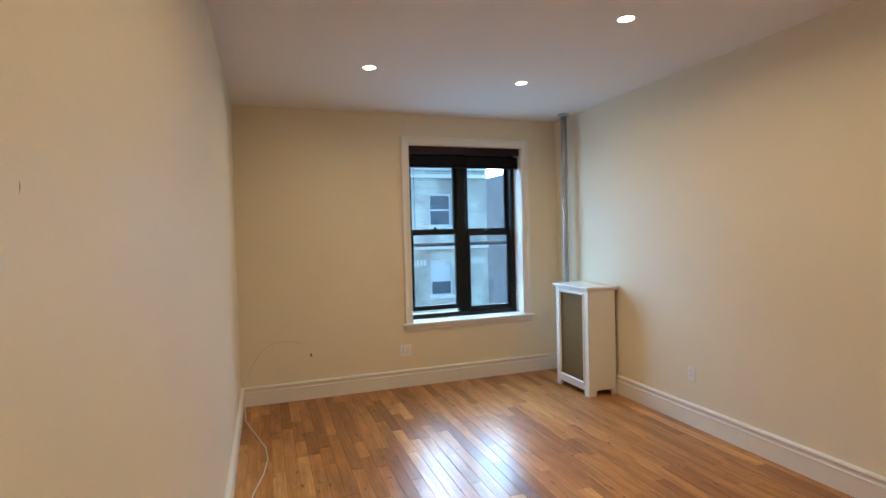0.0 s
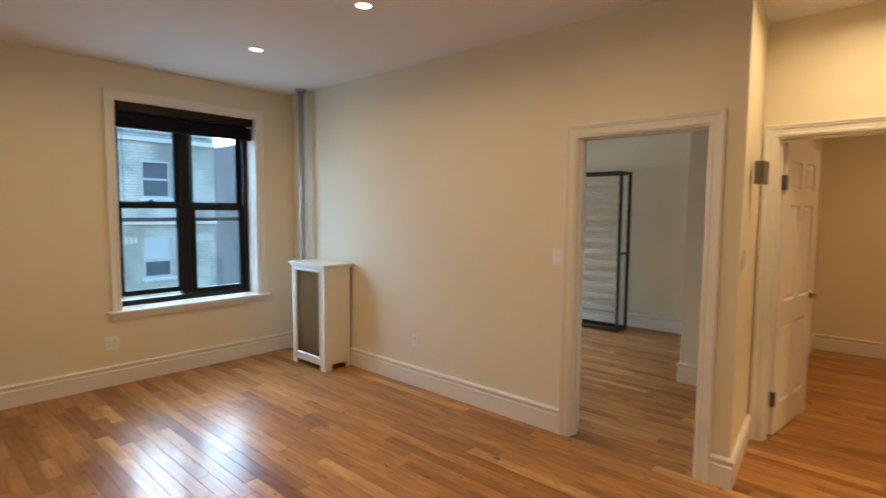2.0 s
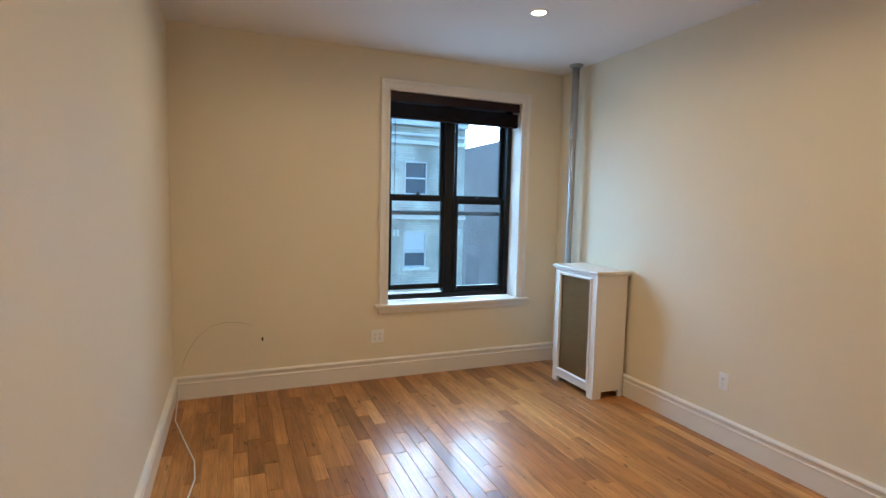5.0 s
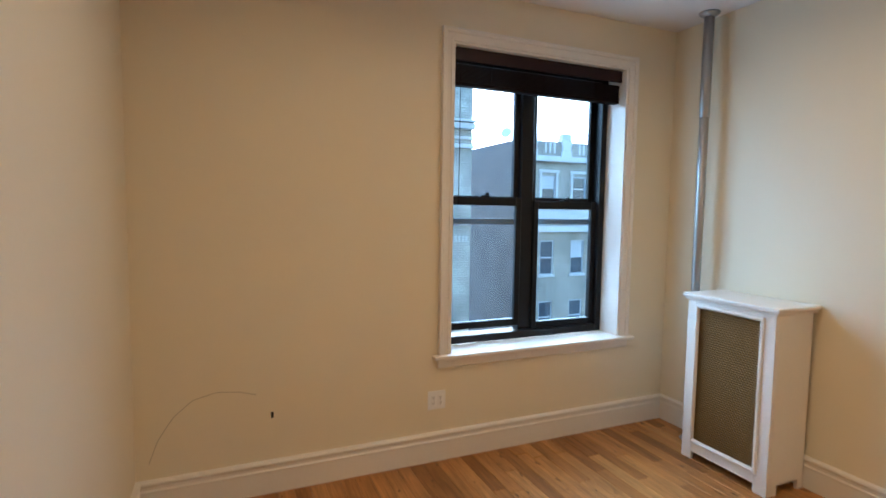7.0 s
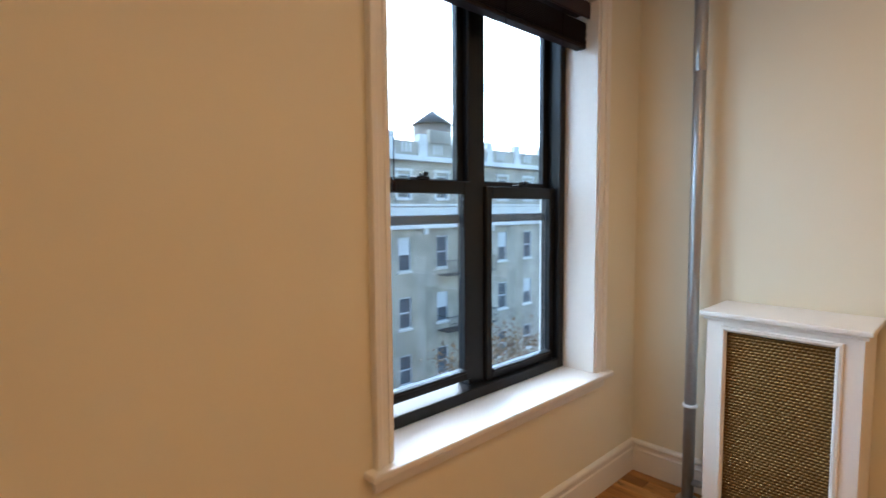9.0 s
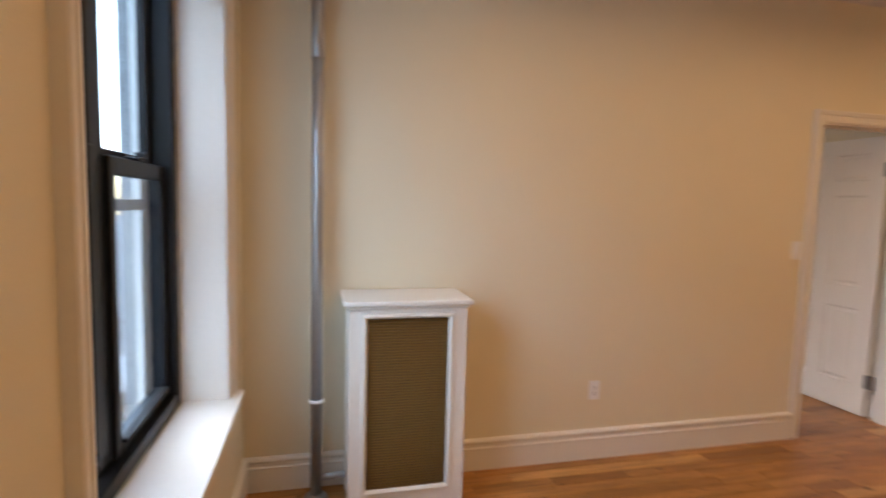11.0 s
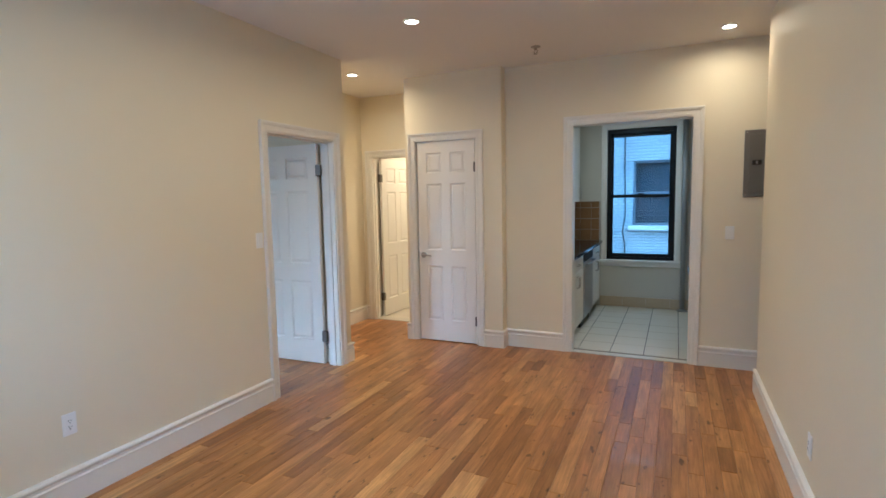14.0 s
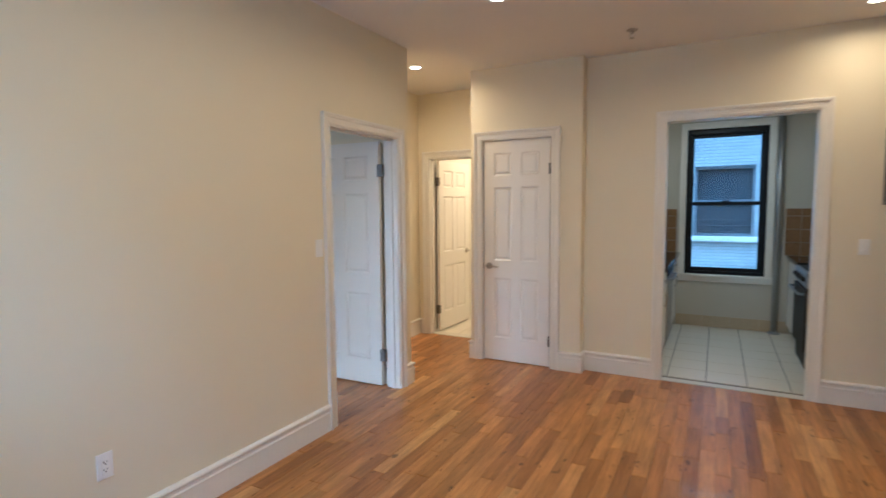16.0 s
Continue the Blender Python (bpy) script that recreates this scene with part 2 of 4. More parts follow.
BRICKB = brick("grey_brown_brick", (0.12, 0.10, 0.095), (0.10, 0.085, 0.08), (0.14, 0.135, 0.13), vary=0.35)
BRICKC = brick("tan_brick", (0.43, 0.38, 0.30), (0.36, 0.32, 0.255), (0.28, 0.26, 0.22), vary=0.35)
BRICKW = brick("white_painted_brick", (0.39, 0.405, 0.41), (0.34, 0.355, 0.36), (0.25, 0.26, 0.265), vary=0.25, bump=1.0)
LIME = mat("pale_limestone", (0.58, 0.56, 0.52), 0.85, bump=0.2, scale=15, vary=0.2)
ROOFT = mat("roof_tar", (0.06, 0.06, 0.06), 0.9, vary=0.2)
SASH = mat("outside_sash_paint", (0.48, 0.49, 0.49), 0.5, vary=0.1)
SHADE = mat("window_shade_cloth", (0.5, 0.5, 0.5), 0.8, vary=0.1)
SHADER = mat("red_curtain_cloth", (0.35, 0.05, 0.08), 0.8, vary=0.1)
IRON = mat("black_iron", (0.03, 0.03, 0.03), 0.6, vary=0.2)
ASPH = mat("asphalt", (0.05, 0.05, 0.052), 0.9, bump=0.4, scale=30, vary=0.2)
CONC = mat("concrete_pavement", (0.28, 0.27, 0.26), 0.9, bump=0.3, scale=20, vary=0.15)
BARK = mat("bark", (0.08, 0.06, 0.045), 0.9, bump=0.6, scale=20, vary=0.3)
LEAF = mat("autumn_leaf", (0.22, 0.12, 0.05), 0.7, vary=0.4, scale=3)
TANK = mat("weathered_cedar", (0.16, 0.12, 0.09), 0.85, vary=0.25)

# ---------------------------------------------------------------- mesh helpers


def cube(bm, a, b, bevel=0.0, seg=1):
    """An axis box between two corners, with softened edges."""
    lo, hi = [min(p, q) for p, q in zip(a, b)], [max(p, q) for p, q in zip(a, b)]
    vs = [bm.verts.new((hi[0] if i & 1 else lo[0], hi[1] if i & 2 else lo[1], hi[2] if i & 4 else lo[2])) for i in range(8)]
    fs = [bm.faces.new([vs[i] for i in f]) for f in ((0, 2, 3, 1), (4, 5, 7, 6), (0, 1, 5, 4), (2, 6, 7, 3), (0, 4, 6, 2), (1, 3, 7, 5))]
    if bevel:
        es = list({e for f in fs for e in f.edges})
        bmesh.ops.bevel(bm, geom=es, offset=bevel, segments=seg, affect="EDGES", profile=0.5)
    return bm


def tube(bm, pts, r, n=12, caps=True, radii=None):
    """A round bar along points."""
    pts = [Vector(p) for p in pts]
    rings = []
    for i, p in enumerate(pts):
        d = (pts[min(i + 1, len(pts) - 1)] - pts[max(i - 1, 0)]).normalized()
        u = d.orthogonal().normalized() if i == 0 else (u - d * u.dot(d)).normalized()
        v = d.cross(u)
        rr = radii[i] if radii else r
        rings.append([bm.verts.new(p + (u * math.cos(k * math.tau / n) + v * math.sin(k * math.tau / n)) * rr) for k in range(n)])
    for a, b in zip(rings, rings[1:]):
        for k in range(n):
            f = bm.faces.new((a[k], a[(k + 1) % n], b[(k + 1) % n], b[k]))
            f.smooth = n > 6
    if caps:
        bm.faces.new(rings[0][::-1])
        bm.faces.new(rings[-1])
    return bm


def mesh(name, bm, m):
    bmesh.ops.recalc_face_normals(bm, faces=bm.faces)
    me = bpy.data.meshes.new(name)
    bm.to_mesh(me)
    bm.free()
    me.materials.append(m)
    return me


def part(name, bm, m, parent=None, label=""):
    ob = new(name, mesh(name, bm, m))
    if parent:
        ob.parent = parent
    if label:
        ob["label"] = label
    return ob


def thing(name, at, label, category, group="", turn=0, kind=""):
    """An empty at a thing's base; its parts are built round the origin."""
    ob = new(name)
    ob.empty_display_size = 0.1
    ob.matrix_world = pose(*at, 0, 0, turn)
    return tagged(ob, label, category, group, kind)


def bx(a, b, bevel=0.0, seg=1):
    return cube(bmesh.new(), a, b, bevel, seg)


def bar(pts, r, n=12, radii=None):
    return tube(bmesh.new(), pts, r, n, True, radii)


def structure(name, bm, m, label="", category=""):
    return tagged(part(name, bm, m), label, category, kind="structure")


def wall(name, along, u0, u1, v0, v1, z1, openings, m, label, z0=0.0):
    """A wall with thickness; openings (u0, u1, z0, z1) go through it. along: 'x' or 'y'."""
    bm = bmesh.new()
    us = sorted({u0, u1, *[q for o in openings for q in o[:2]]})
    zs = sorted({z0, z1, *[q for o in openings for q in o[2:]]})
    solid = {}
    for i in range(len(us) - 1):
        for k in range(len(zs) - 1):
            cu, cz = (us[i] + us[i + 1]) / 2, (zs[k] + zs[k + 1]) / 2
            solid[i, k] = not any(o[0] < cu < o[1] and o[2] < cz < o[3] for o in openings)
    cache = {}

    def V(i, s, k):
        key = (i, s, k)
        if key not in cache:
            u, v, z = us[i], (v1 if s else v0), zs[k]
            cache[key] = bm.verts.new((u, v, z) if along == "x" else (v, u, z))
        return cache[key]

    for (i, k), s in solid.items():
        if not s:
            continue
        for side in (0, 1):
            bm.faces.new((V(i, side, k), V(i + 1, side, k), V(i + 1, side, k + 1), V(i, side, k + 1)))
        for di, dk, quad in ((-1, 0, ((i, k), (i, k + 1))), (1, 0, ((i + 1, k), (i + 1, k + 1))), (0, -1, ((i, k), (i + 1, k))), (0, 1, ((i, k + 1), (i + 1, k + 1)))):
            if not solid.get((i + di, k + dk), False):
                (a, b), (c, d) = quad
                bm.faces.new((V(a, 0, b), V(c, 0, d), V(c, 1, d), V(a, 1, b)))
    return structure(name, bm, m, label, "wall")


# moulded profiles: (distance from the opening's edge, height off the wall)
CASING = [(0.0, 0.0), (0.0, 0.014), (0.0153, 0.016), (0.017, 0.012), (0.0442, 0.015), (0.0459, 0.021), (0.051, 0.024), (0.0578, 0.024), (0.0612, 0.028), (0.0714, 0.028), (0.0739, 0.024), (0.0739, 0.0)]
BASE = [(0.0, 0.0), (0.019, 0.0), (0.019, 0.118), (0.022, 0.121), (0.022, 0.128), (0.016, 0.134), (0.016, 0.150), (0.024, 0.158), (0.026, 0.166), (0.022, 0.174), (0.012, 0.178), (0.0, 0.180)]


def casing(name, along, u0, u1, z0, z1, face, out, label, sill=False):
    """A mitred casing round an opening on a wall's face; out: +1 or -1, the way that the wall faces."""
    bm = bmesh.new()
    rows = []
    for d, h in CASING:
        pts = [(u0 - d, z0), (u0 - d, z1 + d), (u1 + d, z1 + d), (u1 + d, z0)]
        rows.append([bm.verts.new((u, face + out * h, z) if along == "x" else (face + out * h, u, z)) for u, z in pts])
    for a, b in zip(rows, rows[1:]):
        for i in range(3):
            bm.faces.new((a[i], a[i + 1], b[i + 1], b[i]))
    bm.faces.new([r[0] for r in rows])
    bm.faces.new([r[3] for r in rows])
    return structure(name, bm, TRIM, label, "door trim")


def skirting(name, pts, label="white moulded baseboard along the cream wall"):
    """A baseboard swept along a floor line, wall on the left hand, mitred at its corners."""
    bm = bmesh.new()
    P = [Vector(p) for p in pts]
    rings = []
    for i, p in enumerate(P):
        ds = []
        if i > 0:
            ds.append((P[i] - P[i - 1]).normalized())
        if i < len(P) - 1:
            ds.append((P[i + 1] - P[i]).normalized())
        ns = [Vector((d.y, -d.x)) for d in ds]
        n = ns[0] if len(ns) == 1 else (ns[0] + ns[1]) / (1 + ns[0].dot(ns[1]))
        rings.append([bm.verts.new((p.x + n.x * o, p.y + n.y * o, z)) for o, z in BASE])
    for a, b in zip(rings, rings[1:]):
        for k in range(len(BASE) - 1):
            bm.faces.new((a[k], a[k + 1], b[k + 1], b[k]))
    bm.faces.new(rings[0])
    bm.faces.new(rings[-1])
    return structure(name, bm, TRIM, label, "baseboard")

# ---------------------------------------------------------------- the shell
H = 2.81
WX = (-1.742, -0.430, 0.632, 2.51)      # living-room window opening
D1 = (-4.290, -3.464, 0.0, 2.066)         # bedroom door
D2 = (-5.268, -4.475, 0.0, 2.068)         # second bedroom door
DB = (-0.10, 0.70, 0.0, 2.074)           # bathroom door
DC = (-0.968, -0.272, 0.0, 2.146)       # closet door
DK = (-2.952, -1.895, 0.0, 2.212)         # kitchen opening
KW = (-2.805, -1.945, 0.653, 2.425)      # kitchen window
LW = -3.41                              # living-room west wall

wall("wall_north", "x", -3.53, 3.85, 0.0, 0.34, H, [WX, (1.4, 2.6, 0.7, 2.4)], PAINT, "cream painted wall with a deep window opening")
wall("wall_east", "y", -4.35, 0.0, 0.0, 0.12, H, [D1], PAINT, "cream painted wall with the bedroom doorway")
WE = -4.93                              # where the west wall ends at the entry
HN = -4.39                             # hall north wall where it meets the door casing, out of square
wall("wall_west", "y", WE, 0.0, LW - 0.12, LW, H, [], PAINT, "long plain cream painted wall")
hn = bmesh.new()
ring = [[hn.verts.new((x, y, z)) for x, y in ((0.0, -4.465), (0.83, HN), (0.83, -4.35), (0.0, -4.35))] for z in (0.0, H)]
for k in range(4):
    hn.faces.new((ring[0][k], ring[0][(k + 1) % 4], ring[1][(k + 1) % 4], ring[1][k]))
hn.faces.new(ring[0][::-1])
hn.faces.new(ring[1])
structure("wall_hall_north", hn, PAINT, "cream painted hall wall beside the doorway", "wall")
wall("wall_bedrooms", "x", 0.95, 4.05, -4.41, -4.35, H, [], PAINT, "cream painted wall between the bedrooms")
wall("wall_hall_east", "y", -8.1, -4.35, 0.83, 0.95, H, [D2], PAINT, "cream hall wall with a white door frame")
wall("wall_bath", "x", -0.16, 0.83, -6.15, -6.03, H, [DB], PAINT, "cream wall with the bathroom doorway")
wall("wall_closet_front", "x", -1.235, -0.16, -5.48, -5.36, H, [DC], PAINT, "cream closet wall with a white panel door")
wall("wall_closet_side", "y", -6.15, -5.48, -0.26, -0.16, H, [], PAINT, "cream closet side wall in the hall")
wall("wall_kitchen", "x", -4.8, -1.235, -5.60, -5.48, H, [DK], PAINT, "cream wall with a cased kitchen opening")
wall("wall_closet_back", "x", -1.235, -0.26, -6.15, -6.05, H, [], PAINT, "plain closet back wall")
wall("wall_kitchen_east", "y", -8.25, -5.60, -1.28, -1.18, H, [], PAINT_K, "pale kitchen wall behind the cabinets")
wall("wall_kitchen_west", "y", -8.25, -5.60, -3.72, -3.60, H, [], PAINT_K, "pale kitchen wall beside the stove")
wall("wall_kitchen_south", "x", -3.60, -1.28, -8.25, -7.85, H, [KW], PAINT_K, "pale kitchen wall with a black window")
wall("wall_entry_west", "y", -5.48, -4.0, -4.92, -4.8, H, [], PAINT, "plain cream entry wall")
wall("wall_entry_north", "x", -4.8, -3.53, -4.12, -4.0, H, [], PAINT, "plain cream entry wall")
wall("wall_far_east", "y", -4.35, 0.0, 3.72, 3.85, H, [], PAINT, "plain cream bedroom wall")
wall("wall_second_bedroom_east", "y", -7.4, -4.35, 4.05, 4.18, H, [], PAINT, "plain cream second bedroom wall")
wall("wall_bedroom_south", "x", 0.95, 4.05, -7.4, -7.28, H, [], PAINT, "plain cream bedroom wall")
wall("wall_bedroom_closet", "y", -4.35, -3.66, 1.75, 1.85, H, [], PAINT_W, "pale bedroom closet wall end")
wall("wall_bedroom_closet_front", "x", 1.85, 3.72, -3.76, -3.66, H, [], PAINT_W, "pale bedroom closet wall")
wall("wall_bath_west", "y", -8.1, -6.15, -1.0, -0.9, H, [], PAINT_W, "plain bathroom wall")
# added in front of the hall wall, keeps light out of the hinge gap
wall("bath_gap_filler", "y", -8.0, -6.155, 0.722, 0.829, H, [], PAINT_W, "added wall thickness that darkens the gap behind the bathroom door")
wall("wall_bath_south", "x", -0.9, 0.83, -8.1, -8.0, H, [], PAINT_W, "plain bathroom wall")
structure("ceiling", bx((-4.92, -8.25, H), (4.18, 0.34, H + 0.12)), CEIL, "flat white painted ceiling with recessed lights", "ceiling")
structure("floor_slab", bx((-4.92, -8.25, -0.22), (4.18, 0.34, -0.02)), SUBF, "dark floor base under the boards", "floor")

# unseen mass over the ceiling, added to keep the sun off the court
structure("court_shade_block", bx((-9.0, -8.25, H + 0.13), (8.0, 0.34, 10.0)), BRICKA, "unseen block for the upper storeys, added to shade the court", "building")
structure("storeys_below", bx((-9.0, -8.25, -12.0), (8.0, 0.34, -0.23)), BRICKA, "lower storeys of the house", "building")

casing("trim_bedroom_door", "y", D1[0], D1[1], 0, D1[3], 0.0, -1, "white moulded casing round the bedroom door")
casing("trim_bedroom_door_inside", "y", D1[0], D1[1], 0, D1[3], 0.12, 1, "white moulded casing on the bedroom side")
casing("trim_hall_door", "y", D2[0], D2[1], 0, D2[3], 0.83, -1, "white moulded casing round the hall bedroom door")
casing("trim_bath_door", "x", DB[0], DB[1], 0, DB[3], -6.03, 1, "white moulded casing round the bathroom door")
casing("trim_closet_door", "x", DC[0], DC[1], 0, DC[3], -5.36, 1, "white moulded casing round the closet door")
casing("trim_kitchen_opening", "x", DK[0], DK[1], 0, DK[3], -5.48, 1, "white moulded casing round the kitchen opening")
casing("trim_window", "x", WX[0], WX[1], 0.657, WX[3], 0.0, -1, "white moulded casing round the black window")
casing("trim_kitchen_window", "x", KW[0], KW[1], 0.653, KW[3], -7.85, 1, "white casing round the kitchen window")


def jamb(name, along, o, v0, v1, stop=None, label="white door jamb lining"):
    """Thin boards that line an opening."""
    bm = bmesh.new()
    u0, u1, z0, z1 = o
    t = 0.012

    def c(a, b, bev=0.001):
        cube(bm, *(((a[0], a[1], a[2]), (b[0], b[1], b[2])) if along == "x" else ((a[1], a[0], a[2]), (b[1], b[0], b[2]))), bev)
    c((u0 - 0.002, v0, z0), (u0 + t, v1, z1 - t))
    c((u1 - t, v0, z0), (u1 + 0.002, v1, z1 - t))
    c((u0 - 0.002, v0, z1 - t), (u1 + 0.002, v1, z1 + 0.002))
    if stop:
        c((u0 + t, stop, z0), (u0 + t + 0.012, stop + 0.035, z1 - t))
        c((u1 - t - 0.012, stop, z0), (u1 - t, stop + 0.035, z1 - t))
        c((u0 + t + 0.012, stop, z1 - t - 0.012), (u1 - t - 0.012, stop + 0.035, z1 - t))
    return structure(name, bm, TRIM, label, "door frame")


jamb("jamb_bedroom_door", "y", D1, -0.004, 0.124, 0.04)
jamb("jamb_hall_door", "y", D2, 0.826, 0.954, 0.87)
jamb("jamb_bath_door", "x", DB, -6.154, -6.026, -6.105)
jamb("jamb_closet_door", "x", DC, -5.464, -5.356, -5.45)
jamb("jamb_kitchen", "x", DK, -5.604, -5.476)

skirting("baseboard_west_north_east", [(LW - 0.12, WE), (LW, WE), (LW, 0.0), (0.0, 0.0), (0.0, D1[1] + 0.074)])
skirting("baseboard_hall_north", [(0.0, D1[0] - 0.074), (0.0, -4.465), (0.83, HN)])
skirting("baseboard_hall_east", [(0.83, D2[0] - 0.074), (0.83, -6.03), (DB[1] + 0.074, -6.03)])
skirting("baseboard_closet_hall", [(-0.16, -6.03), (-0.16, -5.36), (DC[1] + 0.074, -5.36)])
skirting("baseboard_closet_kitchen", [(DC[0] - 0.074, -5.36), (-1.235, -5.36), (-1.235, -5.48), (DK[1] + 0.074, -5.48)])
skirting("baseboard_kitchen_entry", [(DK[0] - 0.074, -5.48), (-4.8, -5.48), (-4.8, -4.12), (-3.53, -4.12)])
skirting("baseboard_bedroom", [(0.12, 0.0), (3.72, 0.0), (3.72, -3.66), (1.75, -3.66), (1.75, -4.35), (0.12, -4.35)], "white moulded baseboard in the bedroom")
skirting("baseboard_second_bedroom", [(0.95, -4.41), (4.05, -4.41), (4.05, -7.28), (0.95, -7.28), (0.95, D2[0])], "white moulded baseboard in the second bedroom")

# ---------------------------------------------------------------- living-room window
win = thing("window_1", (0, 0, 0), "black double-hung twin window with open raised blind", "window", kind="structure")
part("window_stool", bx((-1.852, -0.055, 0.632), (-0.325, 0.175, 0.657), 0.006, 2), TRIM, win, "white painted window stool")
part("window_apron", bx((-1.822, -0.020, 0.577), (-0.36, -0.001, 0.631), 0.004), TRIM, win, "white moulded apron under the stool")
part("reveal", cube(cube(cube(bmesh.new(), (-1.744, -0.004, 0.657), (-1.730, 0.335, 2.498)), (-0.442, -0.004, 0.657), (-0.428, 0.335, 2.498)), (-1.744, -0.004, 2.498), (-0.428, 0.335, 2.512)), TRIM, win, "white painted deep window reveal")
FY0, FY1 = 0.175, 0.295
part("outer_frame", cube(cube(cube(cube(bmesh.new(), (-1.730, FY0, 0.657), (-1.682, FY1, 2.498), 0.004), (-0.490, FY0, 0.657), (-0.442, FY1, 2.498), 0.004), (-1.682, FY0, 2.445), (-0.490, FY1, 2.498), 0.004), (-1.682, FY0, 0.657), (-0.490, FY1, 0.707), 0.004), BLACKF, win)
part("mullion", bx((-1.124, FY0 + 0.045, 0.707), (-1.024, FY1, 2.445), 0.006), BLACKF, win)


def sash(x0, x1, z0, z1, y, top, bottom, parent, side=0.04):
    f = bmesh.new()
    cube(f, (x0, y, z0), (x0 + side, y + 0.035, z1), 0.004)
    cube(f, (x1 - side, y, z0), (x1, y + 0.035, z1), 0.004)
    cube(f, (x0 + side, y + 0.001, z1 - top), (x1 - side, y + 0.036, z1), 0.004)
    cube(f, (x0 + side, y + 0.001, z0), (x1 - side, y + 0.036, z0 + bottom), 0.004)
    s = part("sash", f, BLACKF, parent, "black metal sliding sash")
    g = part("pane", bx((x0 + side - 0.004, y + 0.015, z0 + bottom - 0.004), (x1 - side + 0.004, y + 0.019, z1 - top + 0.004)), GLASS, s, "glass pane tinted to dim and cool the outdoors")
    g.visible_shadow = False
    return s


for x0, x1, lift in ((-1.682, -1.124, 0.035), (-1.024, -0.490, 0.0)):
    sash(x0, x1, 1.575, 2.445, FY0 + 0.075, 0.03, 0.05, win)
    lo = sash(x0, x1, 0.707 + lift, 1.60 + lift * 0.5, FY0 + 0.03, 0.055, 0.05, win)
    part("sash_lock", cube(cube(bmesh.new(), ((x0 + x1) / 2 - 0.035, FY0 + 0.025, 1.60 + lift * 0.5), ((x0 + x1) / 2 + 0.035, FY0 + 0.07, 1.612 + lift * 0.5), 0.003), ((x0 + x1) / 2 - 0.006, FY0 + 0.015, 1.612 + lift * 0.5), ((x0 + x1) / 2 + 0.02, FY0 + 0.05, 1.63 + lift * 0.5), 0.004), BLACKF, win)
    part("screen_rail", bx((x0 + 0.005, FY1 - 0.02, 1.435), (x1 - 0.005, FY1 - 0.006, 1.475), 0.003), GREYM, win, "grey insect screen rail")
    part("lift_rail", bx((x0 + 0.04, FY0 + 0.018, 0.742 + lift), (x1 - 0.04, FY0 + 0.031, 0.757 + lift), 0.003), BLACKF, win)

bl = thing("window_blind", (0, 0, 0), "dark mahogany wooden blind raised in the window head", "blind")
part("headrail", bx((-1.725, 0.055, 2.445), (-0.447, 0.125, 2.495), 0.004), BLIND, bl)
part("valance", bx((-1.727, 0.038, 2.42), (-0.445, 0.052, 2.497), 0.004, 2), VALANCE, bl, "reddish dark wood valance")
for i in range(14):
    z = 2.303 + i * 0.0074
    part("slat", bx((-1.722 + 0.002 * math.sin(i * 2.1), 0.058, z), (-0.450 + 0.002 * math.sin(i * 1.3), 0.112 + 0.002 * math.sin(i), z + 0.0035)), BLIND, bl)
part("bottom_rail", bx((-1.723, 0.056, 2.280), (-0.449, 0.114, 2.300), 0.004), BLIND, bl)
part("cord", bar([(-1.670, 0.05, 2.42), (-1.669, 0.049, 1.9), (-1.671, 0.05, 1.60)], 0.0022, 6), BLIND, bl)
part("cord_tassel", bar([(-1.671, 0.05, 1.60), (-1.671, 0.05, 1.585), (-1.671, 0.05, 1.56)], 0.006, 8, radii=[0.003, 0.007, 0.008]), BLIND, bl)
for cx in (-1.46, -1.073, -0.66):
    part("ladder_tape", bar([(cx, 0.055, 2.445), (cx, 0.055, 2.256)], 0.0018, 5), BLIND, bl)

# ---------------------------------------------------------------- doors


def six_panel(parent, w, h, t=0.035):
    """Stiles, rails and six raised panels; the leaf lies in x from 0 to w, y from -t/2 to t/2."""
    st, mid = 0.105, 0.095
    s = h / 2.12
    rails = [(0.0, 0.222 * s), (0.812 * s, 0.982 * s), (1.685 * s, 1.795 * s), (h - 0.112, h)]
    f = bmesh.new()
    for x0, x1 in ((0, st), (w - st, w)):
        cube(f, (x0, -t / 2, 0), (x1, t / 2, h), 0.0015)
    for z0, z1 in rails:
        cube(f, (st - 0.001, -t / 2 + 0.0004, z0), (w - st + 0.001, t / 2 - 0.0004, z1), 0.0)
    cx = w / 2
    for (a, b), (c, d) in zip(rails, rails[1:]):
        cube(f, (cx - mid / 2, -t / 2 + 0.0006, b - 0.001), (cx + mid / 2, t / 2 - 0.0006, c + 0.001))
    leaf = part("leaf", f, DOORW, parent, "white painted stiles and rails")
    for (a, b), (c, d) in zip(rails, rails[1:]):
        for x0, x1 in ((st, cx - mid / 2), (cx + mid / 2, w - st)):
            p = bmesh.new()
            for s in (-1, 1):
                rings = []
                for ins, y in ((0.0, t / 2 - 0.001), (0.010, t / 2 - 0.010), (0.020, t / 2 - 0.011), (0.038, t / 2 - 0.004)):
                    rings.append([p.verts.new((x, s * y, z)) for x, z in ((x0 + ins, b + ins), (x1 - ins, b + ins), (x1 - ins, c - ins), (x0 + ins, c - ins))])
                for r, q in zip(rings, rings[1:]):
                    for k in range(4):
                        p.faces.new((r[k], r[(k + 1) % 4], q[(k + 1) % 4], q[k]))
                p.faces.new(rings[-1])
            part("panel", p, DOORW, leaf)
    return leaf


